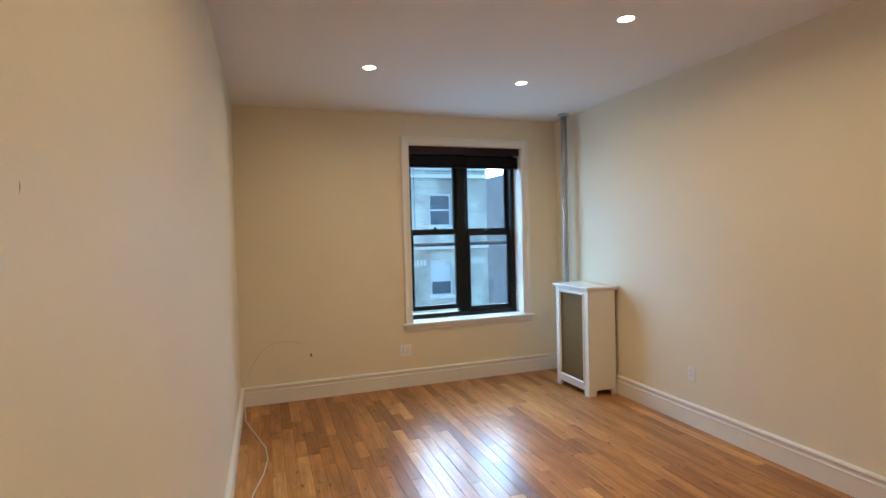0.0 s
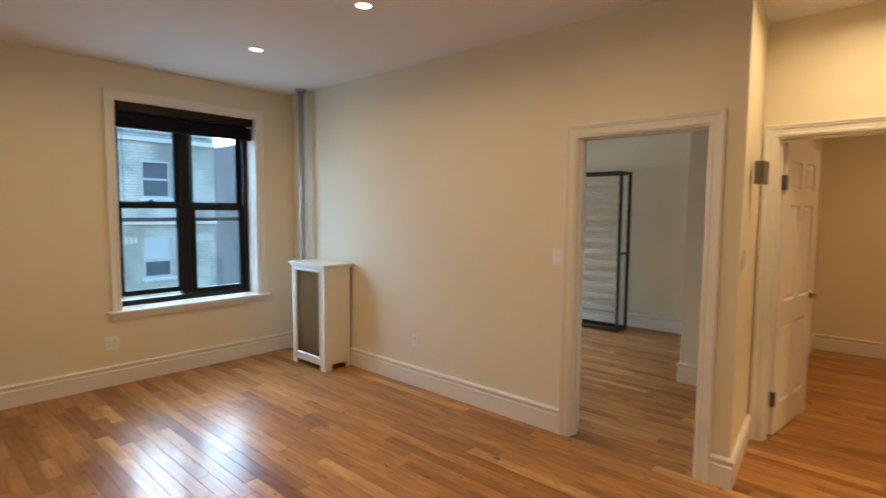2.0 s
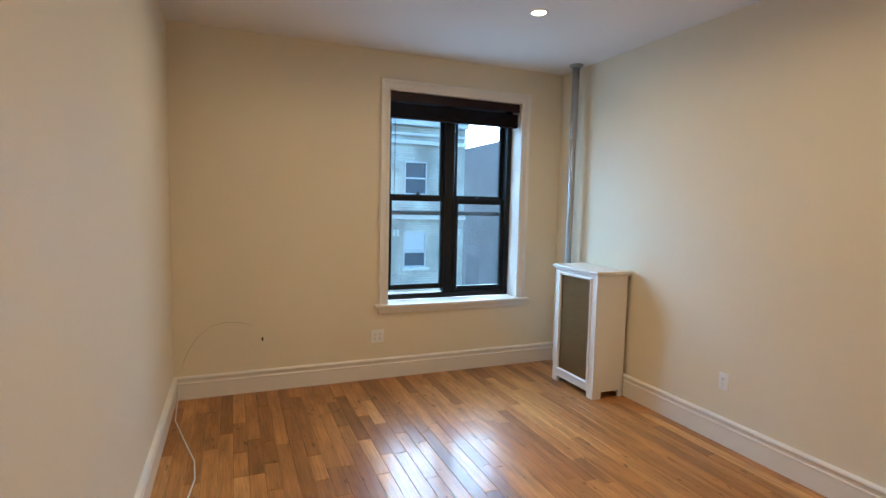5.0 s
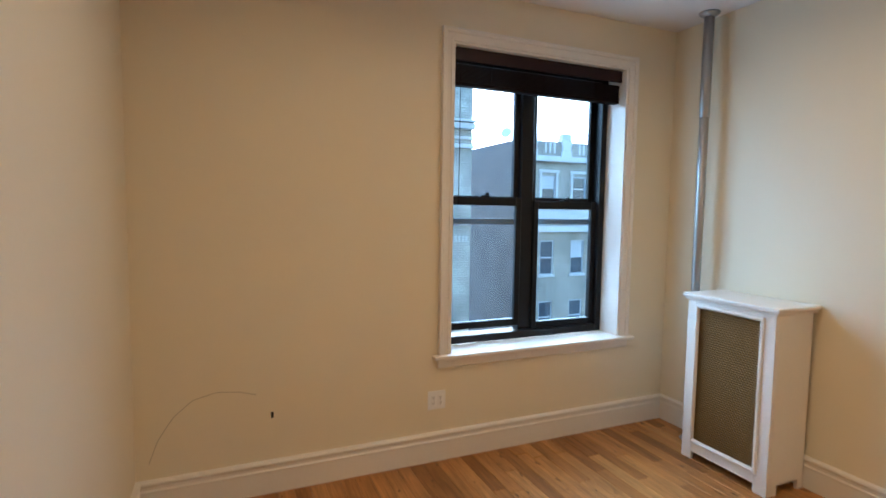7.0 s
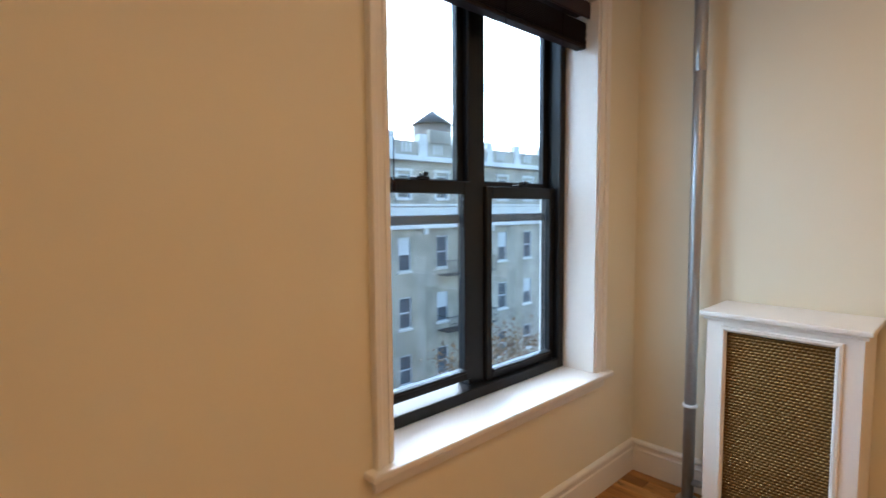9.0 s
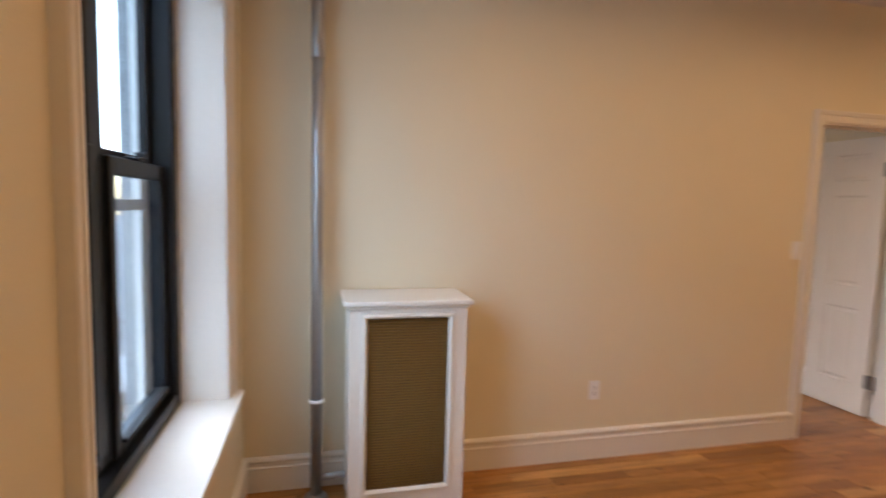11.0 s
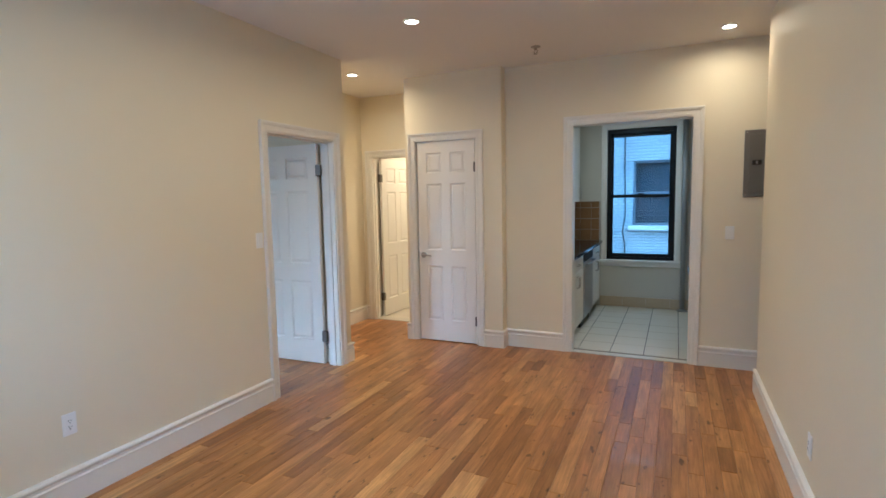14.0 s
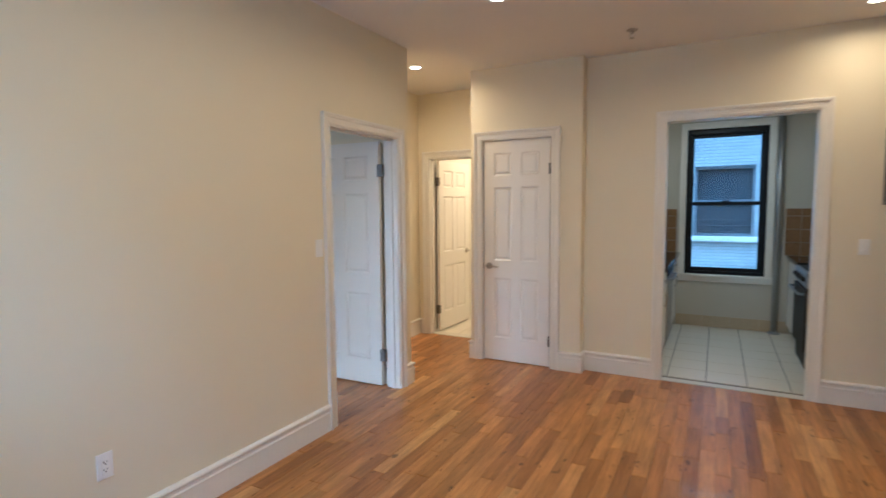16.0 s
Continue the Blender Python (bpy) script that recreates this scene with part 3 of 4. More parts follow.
def lever(parent, x, z, t, way):
    """Lever handles on both faces; way: +1 or -1, where the lever points."""
    for s in (-1, 1):
        y = s * t / 2
        b = bar([(x, y, z), (x, y + s * 0.008, z), (x, y + s * 0.012, z)], 0.032, 20, radii=[0.032, 0.032, 0.026])
        tube(b, [(x, y + s * 0.010, z), (x, y + s * 0.05, z)], 0.010, 12)
        tube(b, [(x, y + s * 0.048, z), (x + way * 0.03, y + s * 0.052, z + 0.002), (x + way * 0.075, y + s * 0.05, z), (x + way * 0.11, y + s * 0.047, z - 0.004)], 0.009, 10, radii=[0.011, 0.010, 0.009, 0.007])
        part("lever_handle", b, NICKEL, parent, "satin nickel lever handle")


d = thing("door_1", (0.158, -4.267, 0.012), "white six-panel bedroom door standing wide open", "door", turn=1.5, kind="structure")
six_panel(d, 0.80, 2.036)
lever(d, 0.80 - 0.06, 0.93, 0.035, -1)
for z in (0.26, 1.80):
    part("hinge", bx((-0.040, -0.004, z - 0.05), (0.014, 0.024, z + 0.05), 0.004), HINGE, d, "dull steel butt hinge")

d = thing("door_2", (0.960, -4.503, 0.012), "white six-panel bedroom door standing open into the room", "door", turn=-8, kind="structure")
six_panel(d, 0.735, 2.026)
lever(d, 0.735 - 0.06, 0.93, 0.035, -1)
for z in (0.26, 1.76):
    part("hinge", bx((-0.034, -0.026, z - 0.05), (0.010, 0.012, z + 0.05), 0.004), HINGE, d, "dull steel butt hinge")

d = thing("door_3", (0.660, -6.185, 0.012), "white six-panel bathroom door standing open", "door", turn=-93, kind="structure")
six_panel(d, 0.745, 2.05)
lever(d, 0.735 - 0.06, 0.93, 0.035, -1)
for z in (0.26, 1.80):
    part("hinge", bx((-0.036, -0.026, z - 0.05), (0.010, 0.014, z + 0.05), 0.004), HINGE, d, "dull steel butt hinge")

d = thing("door_4", (DC[0] + 0.022, -5.386, 0.012), "white six-panel closet door, closed", "door", kind="structure")
six_panel(d, DC[1] - DC[0] - 0.044, 2.116)
lever(d, DC[1] - DC[0] - 0.044 - 0.055, 0.925, 0.035, -1)
for z in (0.24, 1.84):
    part("hinge", bx((-0.022, 0.004, z - 0.05), (0.012, 0.026, z + 0.05), 0.004), HINGE, d, "dull steel butt hinge")
part("strike_plate", bx((DC[1] - DC[0] - 0.044, 0.004, 0.89), (DC[1] - DC[0] - 0.005, 0.021, 0.96), 0.002), NICKEL, d, "dark latch plate at the door's edge")

# ---------------------------------------------------------------- radiator cover and riser
rc = thing("radiator_cover", (0, -0.028, 0), "white wooden radiator cover with brass woven grille", "radiator cover")
part("lid", bx((-0.358, -1.056, 1.014), (-0.008, -0.448, 1.038), 0.006, 2), TRIM, rc)
part("lid_moulding", bx((-0.345, -1.043, 0.998), (-0.008, -0.461, 1.013), 0.004), TRIM, rc)
YA, YB = -1.030, -0.474
for y0, y1 in ((YA, YA + 0.018), (YB - 0.018, YB)):
    s = bmesh.new()
    cube(s, (-0.312, y0, 0.055), (-0.030, y1, 0.997), 0.002)
    cube(s, (-0.312, y0, 0.0), (-0.25, y1, 0.056), 0.0)
    cube(s, (-0.075, y0, 0.0), (-0.030, y1, 0.056), 0.0)
    part("side_panel", s, TRIM, rc)
fr = bmesh.new()
cube(fr, (-0.334, YA, 0.0), (-0.312, YA + 0.079, 0.997), 0.002)
cube(fr, (-0.334, YB - 0.073, 0.0), (-0.312, YB, 0.997), 0.002)
cube(fr, (-0.3335, YA + 0.079, 0.962), (-0.3125, YB - 0.073, 0.997))
cube(fr, (-0.3335, YA + 0.079, 0.05), (-0.3125, YB - 0.073, 0.122))
part("front_frame", fr, TRIM, rc)
GY0, GY1, GZ0, GZ1 = YA + 0.079, YB - 0.073, 0.122, 0.962
bd = bmesh.new()
rows = []
for ins, h in ((-0.016, 0.334), (-0.013, 0.343), (-0.002, 0.345), (0.006, 0.338), (0.010, 0.330)):
    rows.append([bd.verts.new((-h, y, z)) for y, z in ((GY0 + ins, GZ0 + ins), (GY1 - ins, GZ0 + ins), (GY1 - ins, GZ1 - ins), (GY0 + ins, GZ1 - ins))])
for a, b in zip(rows, rows[1:]):
    for k in range(4):
        bd.faces.new((a[k], a[(k + 1) % 4], b[(k + 1) % 4], b[k]))
part("grille_moulding", bd, TRIM, rc, "white bead moulding round the grille")
# dark sheet whose colour stands in for the shaded hollow behind the weave
part("grille_backing", bx((-0.316, GY0 - 0.004, GZ0 - 0.004), (-0.313, GY1 + 0.004, GZ1 + 0.004)), BRASSD, rc, "dark sheet painted as the shade behind the weave")
# woven ribbons: each row bulges over alternate columns and pinches between them, which leaves staggered slots
gv, gf = [], []
nrow, ncol = 62, 21
rh, st = (GZ1 - GZ0) / nrow, (GY1 - GY0) / ncol
for r in range(nrow):
    zc, base = GZ0 + (r + 0.5) * rh, len(gv)
    for k in range(ncol * 6 + 1):
        swell = 0.5 + 0.5 * math.cos(math.pi * (k / 3 + r))
        half, out = rh * (0.30 + 0.26 * swell), 0.0015 + 0.0035 * swell
        y = GY0 + k * st / 6
        gv += [(-0.3178, y, zc - half), (-0.3185 - out, y, zc + 0.1 * rh), (-0.3182 - 0.4 * out, y, zc + half)]
    for k in range(ncol * 6):
        a = base + 3 * k
        gf += [(a, a + 1, a + 4, a + 3), (a + 1, a + 2, a + 5, a + 4)]
me = bpy.data.meshes.new("grille")
me.from_pydata(gv, [], gf)
me.materials.append(BRASS)
g = new("grille", me)
g.parent = rc
g["label"] = "woven brass ribbon grille"
g["kind"] = "stuff"

rp = thing("riser_pipe", (-0.112, -0.358, 0), "silver painted steam riser pipe from floor to ceiling", "pipe")
part("pipe", bar([(0, 0, 0.0), (0, 0, 1.4), (0, 0, H)], 0.028, 20), SILVER, rp)
part("ceiling_collar", bar([(0, 0, H - 0.028), (0, 0, H - 0.012), (0, 0, H - 0.001)], 0.05, 24, radii=[0.034, 0.06, 0.062]), SILVER, rp, "flared ceiling collar")
part("floor_collar", bar([(0, 0, 0.0), (0, 0, 0.008), (0, 0, 0.02)], 0.05, 24, radii=[0.055, 0.052, 0.032]), SILVER, rp, "flared floor collar")
part("coupling", bar([(0, 0, 0.490), (0, 0, 0.493), (0, 0, 0.504), (0, 0, 0.507)], 0.03, 20, radii=[0.029, 0.036, 0.036, 0.029]), PLATE, rp, "pale ring joint")
part("upper_sleeve", bar([(0, 0, 2.15), (0, 0, 2.155), (0, 0, H - 0.03)], 0.03, 20, radii=[0.029, 0.0315, 0.0315]), SILVER, rp, "thicker upper pipe sleeve")
part("branch_pipe", bar([(0.0, -0.02, 0.10), (0.01, -0.10, 0.10), (0.02, -0.22, 0.10)], 0.017, 12), SILVER, rp, "short branch pipe into the radiator cover")

# ---------------------------------------------------------------- plates and small wall things


def plate(name, at, turn, label, category, kind="outlet", gang=1, group="wall plates"):
    """A wall plate built facing -y; turn brings it to its wall."""
    t = thing(name, at, label, category, group, turn)
    w = 0.035 + (gang - 1) * 0.023
    part("cover_plate", bx((-w, -0.006, -0.0575), (w, -0.0005, 0.0575), 0.0025, 2), PLATE, t)
    for g in range(gang):
        cx = (g - (gang - 1) / 2) * 0.046
        if kind == "outlet":
            part("receptacle", bx((cx - 0.0165, -0.009, -0.034), (cx + 0.0165, -0.005, 0.034), 0.002), PLATE, t)
            for z in (0.016, -0.018):
                s = bmesh.new()
                cube(s, (cx - 0.008, -0.0096, z), (cx - 0.0055, -0.0088, z + 0.009))
                cube(s, (cx + 0.0055, -0.0096, z), (cx + 0.008, -0.0088, z + 0.007))
                cube(s, (cx - 0.0025, -0.0096, z - 0.009), (cx + 0.0025, -0.0088, z - 0.004))
                part("slot", s, DARK, t, "dark plug slots")
        else:
            part("rocker", bx((cx - 0.0165, -0.010, -0.033), (cx + 0.0165, -0.005, 0.033), 0.003), PLATE, t)
            part("toggle", bx((cx - 0.004, -0.014, -0.010), (cx + 0.004, -0.009, 0.008), 0.002), PLATE, t)
    return t


plate("wall_outlet", (0, -1.952, 0.415), -90, "white duplex outlet on the cream wall", "outlet")
plate("wall_outlet", (-1.82, 0, 0.378), 0, "white double outlet under the window", "outlet", gang=2)
plate("wall_outlet", (LW, -3.2, 0.36), 90, "white duplex outlet low on the wall", "outlet")
plate("light_switch", (0, -3.34, 1.25), -90, "white light switch beside the bedroom door", "light switch", "switch")
plate("light_switch", (0.12, -4.465, 1.30), 0, "white light switch on the hall wall", "light switch", "switch")
plate("light_switch", (-3.243, -5.48, 1.195), 180, "white light switch on the kitchen wall", "light switch", "switch")

ch = thing("door_chime", (0.33, -4.465, 1.80), "grey metal door chime box on the hall wall", "door chime")
part("chime_box", bx((-0.10, -0.055, -0.065), (0.02, -0.001, 0.065), 0.005, 2), PANELG, ch)
part("chime_rod", bar([(-0.06, -0.03, -0.066), (-0.06, -0.03, -0.14)], 0.004, 8), NICKEL, ch)

ep = thing("electrical_panel", (-3.33, -5.48, 1.50), "grey steel electrical panel cover set on the wall", "electrical panel")
part("cover", bx((-0.37, 0.0005, 0.0), (0.0, 0.012, 0.555), 0.003, 2), PANELG, ep)
part("panel_door", bx((-0.335, 0.0125, 0.035), (-0.035, 0.017, 0.52), 0.003, 2), PANELG, ep)
part("latch", bx((-0.128, 0.0175, 0.266), (-0.060, 0.023, 0.304), 0.003), DARK, ep, "dark recessed latch")
part("latch_lever", bx((-0.100, 0.0232, 0.272), (-0.086, 0.027, 0.297), 0.002), NICKEL, ep)
for x in (-0.352, -0.018):
    for z in (0.018, 0.537):
        part("screw", bar([(x, 0.012, z), (x, 0.0155, z)], 0.006, 10), NICKEL, ep)

jk = thing("cable_hole", (-2.77, 0, 0.425), "small dark cable hole in the cream wall", "cable hole")
part("hole_rim", bx((-0.007, -0.003, -0.016), (0.007, -0.0005, 0.016), 0.001), DARK, jk)

cb = thing("floor_cable", (0, 0, 0), "loose white cable lying on the wooden floor", "cable")
part("cord", bar([(-3.375, -0.03, 0.10), (-3.38, -0.05, 0.03), (-3.378, -0.14, 0.006), (-3.365, -0.42, 0.005), (-3.28, -0.78, 0.005), (-3.205, -1.08, 0.005), (-3.19, -1.3, 0.005), (-3.22, -1.55, 0.005), (-3.28, -1.8, 0.005), (-3.29, -2.1, 0.005), (-3.31, -2.4, 0.005), (-3.33, -2.8, 0.005)], 0.0045, 8), CABLE, cb)

sc = thing("wall_scuff", (0, 0, 0), "faint curved scuff line on the cream wall", "scuff mark")
part("scuff_line", bar([(-3.35, -0.0004, 0.26), (-3.31, -0.0004, 0.37), (-3.24, -0.0004, 0.48), (-3.15, -0.0004, 0.555), (-3.04, -0.0004, 0.582), (-2.93, -0.0004, 0.57), (-2.85, -0.0004, 0.545)], 0.0017, 5), SCUFF, sc)

ws = thing("wall_scuff", (LW, -4.453, 1.63), "faint grey smudge on the cream wall", "scuff mark")
part("smudge", bar([(-0.0012, 0.0, -0.012), (-0.0010, 0.003, 0.0), (-0.0012, 0.002, 0.010)], 0.002, 5, radii=[0.001, 0.002, 0.001]), SCUFF, ws)

sp = thing("fire_sprinkler", (-1.695, -4.90, H), "small metal fire sprinkler head hanging from the ceiling", "sprinkler")
part("escutcheon", bar([(0, 0, -0.0005), (0, 0, -0.006), (0, 0, -0.010)], 0.04, 24, radii=[0.042, 0.040, 0.024]), NICKEL, sp)
b = bar([(0, 0, -0.01), (0, 0, -0.028)], 0.011, 12)
tube(b, [(-0.010, 0, -0.026), (-0.016, 0, -0.042), (-0.004, 0, -0.060)], 0.003, 6)
tube(b, [(0.010, 0, -0.026), (0.016, 0, -0.042), (0.004, 0, -0.060)], 0.003, 6)
part("head", b, NICKEL, sp)
part("deflector", bar([(0, 0, -0.060), (0, 0, -0.063)], 0.017, 16), NICKEL, sp)

for i, (x, y, watts) in enumerate(LAMPS):
    dl = thing("recessed_downlight", (x, y, H), "round recessed ceiling downlight, lit warm", "ceiling light", "recessed downlights")
    ring = bmesh.new()
    rows = []
    for r, z in ((0.062, -0.0005), (0.062, -0.004), (0.056, -0.007), (0.047, -0.005), (0.045, -0.0005)):
        rows.append([ring.verts.new((r * math.cos(k * math.tau / 32), r * math.sin(k * math.tau / 32), z)) for k in range(32)])
    for a, q in zip(rows, rows[1:]):
        for k in range(32):
            ring.faces.new((a[k], a[(k + 1) % 32], q[(k + 1) % 32], q[k])).smooth = True
    part("trim_ring", ring, LAMPW, dl)
    part("lens", bar([(0, 0, -0.0006), (0, 0, -0.0035)], 0.0455, 32), LAMPG, dl, "glowing lamp lens")
    area("downlight_beam", (x, y, H - 0.012), (x, y, 0), 0.085, 0.085, watts, WARM, True, 165)
area("second_bedroom_light", (2.4, -5.8, H - 0.03), (2.4, -5.8, 0), 0.25, 0.25, ROOM2_W, (1.0, 0.56, 0.24), True, 170)
area("bath_light", (-0.1, -7.0, H - 0.03), (-0.1, -7.0, 0), 0.2, 0.2, BATH_W, WARM, True, 170)

# ---------------------------------------------------------------- bedroom: bed frame on end
bf = thing("bed_frame", (0, 0, 0), "black steel bed frame with pale slats stood on end", "bed frame")
bw = 0.018
yR, yL = -2.42, -0.98
for x in (3.22, 3.50):
    for y in (yR, yL):
        part("upright", bx((x - bw, y - bw, 0.0), (x + bw, y + bw, 2.08), 0.004), BLKST, bf)
    for z in (0.02, 2.06):
        part("cross_bar", bx((x - bw, yR + bw, z - bw), (x + bw, yL - bw, z + bw), 0.004), BLKST, bf)
for y in (yR, yL):
    for z in (0.02, 1.02, 2.06):
        part("spacer", bx((3.22 + bw, y - 0.014, z - 0.014), (3.50 - bw, y + 0.014, z + 0.014), 0.003), BLKST, bf)
for i in range(13):
    z = 0.13 + i * 0.150
    part("slat", bx((3.33 - 0.008, yR + 0.05, z - 0.036), (3.33 + 0.008, yL - 0.05, z + 0.036), 0.004), SLATW, bf, "pale wooden slat")
for y in (yR + 0.06, yL - 0.06):
    part("slat_rail", bx((3.34, y - 0.012, 0.05), (3.365, y + 0.012, 2.03), 0.003), BLKST, bf)

# ---------------------------------------------------------------- kitchen
structure("kitchen_floor_bed", bx((-3.60, -7.85, -0.02), (-1.28, -5.545, -0.006)), GROUT, "grey grout bed under the tiles", "floor")
structure("kitchen_saddle", bx((DK[0] + 0.012, -5.56, -0.02), (DK[1] - 0.012, -5.475, 0.006), 0.003), STONE, "pale stone threshold at the kitchen opening", "threshold")

kw = thing("window_2", (0, 0, 0), "black double-hung kitchen window, shut", "window", kind="structure")
fr = bmesh.new()
k0, k1, kz0, kz1 = KW
for a, b in (((k0, -7.99, kz0), (k0 + 0.05, -7.89, kz1)), ((k1 - 0.05, -7.99, kz0), (k1, -7.89, kz1)), ((k0 + 0.05, -7.99, kz1 - 0.06), (k1 - 0.05, -7.89, kz1)), ((k0 + 0.05, -7.99, kz0), (k1 - 0.05, -7.89, kz0 + 0.04))):
    cube(fr, a, b, 0.004)
part("outer_frame", fr, BLACKF, kw)
for z0, z1, y in ((1.50, kz1 - 0.06, -7.975), (kz0 + 0.04, 1.545, -7.935)):
    f = bmesh.new()
    x0, x1 = k0 + 0.05, k1 - 0.05
    cube(f, (x0, y, z0), (x0 + 0.025, y + 0.035, z1), 0.003)
    cube(f, (x1 - 0.025, y, z0), (x1, y + 0.035, z1), 0.003)
    cube(f, (x0 + 0.025, y + 0.001, z1 - 0.04), (x1 - 0.025, y + 0.034, z1), 0.003)
    cube(f, (x0 + 0.025, y + 0.001, z0), (x1 - 0.025, y + 0.034, z0 + 0.045), 0.003)
    s = part("sash", f, BLACKF, kw, "black metal sliding sash")
    g = part("pane", bx((x0 + 0.02, y + 0.015, z0 + 0.04), (x1 - 0.02, y + 0.019, z1 - 0.035)), GLASS, s, "glass pane tinted to dim and cool the outdoors")
    g.visible_shadow = False
part("sash_lock", bx((-2.42, -7.93, 1.545), (-2.34, -7.895, 1.565), 0.004), BLACKF, kw)
part("window_stool", bx((k0 - 0.10, -7.895, 0.625), (k1 + 0.10, -7.8, 0.652), 0.005, 2), TRIM, kw, "white painted window stool")
part("window_apron", bx((k0 - 0.08, -7.849, 0.565), (k1 + 0.08, -7.83, 0.624), 0.004), TRIM, kw, "white apron under the stool")

CF = -1.86          # fronts of the base cabinets


def cabinet(name, y0, y1, label, drawer=True):
    c = thing(name, (0, 0, 0), label, "cabinet", "kitchen base cabinets")
    part("body", bx((CF + 0.02, y0 + 0.002, 0.10), (-1.285, y1 - 0.002, 0.878), 0.002), CABW, c)
    part("toe_kick", bx((CF + 0.085, y0 + 0.002, 0.0), (-1.285, y1 - 0.002, 0.0995)), DARK, c, "dark recessed toe kick")
    top = 0.868
    if drawer:
        dr = part("drawer_front", bx((CF, y0 + 0.006, 0.715), (CF + 0.019, y1 - 0.006, top), 0.003, 2), CABW, c)
        yc = (y0 + y1) / 2
        part("handle", bar([(CF, yc - 0.06, 0.79), (CF - 0.03, yc - 0.055, 0.79), (CF - 0.03, yc + 0.055, 0.79), (CF, yc + 0.06, 0.79)], 0.005, 8), NICKEL, dr, "nickel bar handle")
        top = 0.705
    n = 2 if y1 - y0 > 0.5 else 1
    for i in range(n):
        a, b = y0 + (y1 - y0) * i / n, y0 + (y1 - y0) * (i + 1) / n
        f = bmesh.new()
        cube(f, (CF + 0.006, a + 0.05, 0.16), (CF + 0.018, b - 0.05, top - 0.05))
        cube(f, (CF, a + 0.005, 0.108), (CF + 0.019, a + 0.062, top), 0.002)
        cube(f, (CF, b - 0.062, 0.108), (CF + 0.019, b - 0.005, top), 0.002)
        cube(f, (CF + 0.0005, a + 0.062, 0.108), (CF + 0.0185, b - 0.062, 0.17))
        cube(f, (CF + 0.0005, a + 0.062, top - 0.062), (CF + 0.0185, b - 0.062, top))
        dd = part("cabinet_door", f, CABW, c, "white shaker door")
        yh = b - 0.035 if i == 0 else a + 0.035
        part("handle", bar([(CF, yh, top - 0.16), (CF - 0.03, yh, top - 0.155), (CF - 0.03, yh, top - 0.045), (CF, yh, top - 0.04)], 0.005, 8), NICKEL, dd, "nickel bar handle")
    return c


cabinet("base_cabinet", -6.45, -5.62, "white base cabinet with drawer under black counter")
cabinet("base_cabinet", -7.83, -7.10, "white base cabinet beside the window wall")
dw = thing("dishwasher", (0, 0, 0), "stainless steel dishwasher under the black counter", "dishwasher")
part("body", bx((CF + 0.03, -7.095, 0.0), (-1.285, -6.455, 0.876)), DARK, dw)
part("door", bx((CF - 0.012, -7.09, 0.11), (CF + 0.029, -6.46, 0.775), 0.006, 2), STEEL, dw, "brushed stainless front")
part("control_strip", bx((CF - 0.012, -7.09, 0.778), (CF + 0.029, -6.46, 0.872), 0.005, 2), DARK, dw, "black control strip")
part("bar_handle", bar([(CF - 0.012, -7.04, 0.745), (CF - 0.05, -7.035, 0.745), (CF - 0.05, -6.515, 0.745), (CF - 0.012, -6.51, 0.745)], 0.009, 10), STEEL, dw)
ct = thing("countertop", (0, 0, 0), "polished black granite kitchen counter", "countertop")
part("slab", bx((CF - 0.035, -7.845, 0.882), (-1.283, -5.605, 0.918), 0.004, 2), GRANITE, ct)
sk = thing("kitchen_faucet", (-1.36, -6.95, 0.918), "chrome kitchen faucet with a curved spout", "faucet")
part("base", bar([(0, 0, 0), (0, 0, 0.02)], 0.026, 16), STEEL, sk)
part("spout", bar([(0, 0, 0.01), (0, 0, 0.20), (-0.02, 0, 0.27), (-0.08, 0, 0.31), (-0.15, 0, 0.29), (-0.18, 0, 0.23)], 0.011, 12), STEEL, sk)
part("lever", bar([(0.0, -0.02, 0.06), (-0.01, -0.07, 0.10)], 0.007, 8), STEEL, sk)
UF = -1.60
for y0, y1 in ((-7.72, -7.02), (-7.01, -6.32), (-6.31, -5.62)):
    u = thing("wall_cabinet", (0, 0, 0), "white upper kitchen cabinet with nickel pull", "cabinet", "kitchen wall cabinets")
    part("body", bx((UF + 0.02, y0 + 0.002, 1.46), (-1.285, y1 - 0.002, 2.56), 0.002), CABW, u)
    f = bmesh.new()
    cube(f, (UF + 0.006, y0 + 0.05, 1.51), (UF + 0.018, y1 - 0.05, 2.51))
    cube(f, (UF, y0 + 0.004, 1.464), (UF + 0.019, y0 + 0.062, 2.556), 0.002)
    cube(f, (UF, y1 - 0.062, 1.464), (UF + 0.019, y1 - 0.004, 2.556), 0.002)
    cube(f, (UF + 0.0005, y0 + 0.062, 1.464), (UF + 0.0185, y1 - 0.062, 1.526))
    cube(f, (UF + 0.0005, y0 + 0.062, 2.494), (UF + 0.0185, y1 - 0.062, 2.556))
    dd = part("cabinet_door", f, CABW, u, "white shaker door")
    part("handle", bar([(UF, y0 + 0.035, 1.50), (UF - 0.03, y0 + 0.035, 1.505), (UF - 0.03, y0 + 0.035, 1.635), (UF, y0 + 0.035, 1.64)], 0.005, 8), NICKEL, dd, "nickel bar handle")

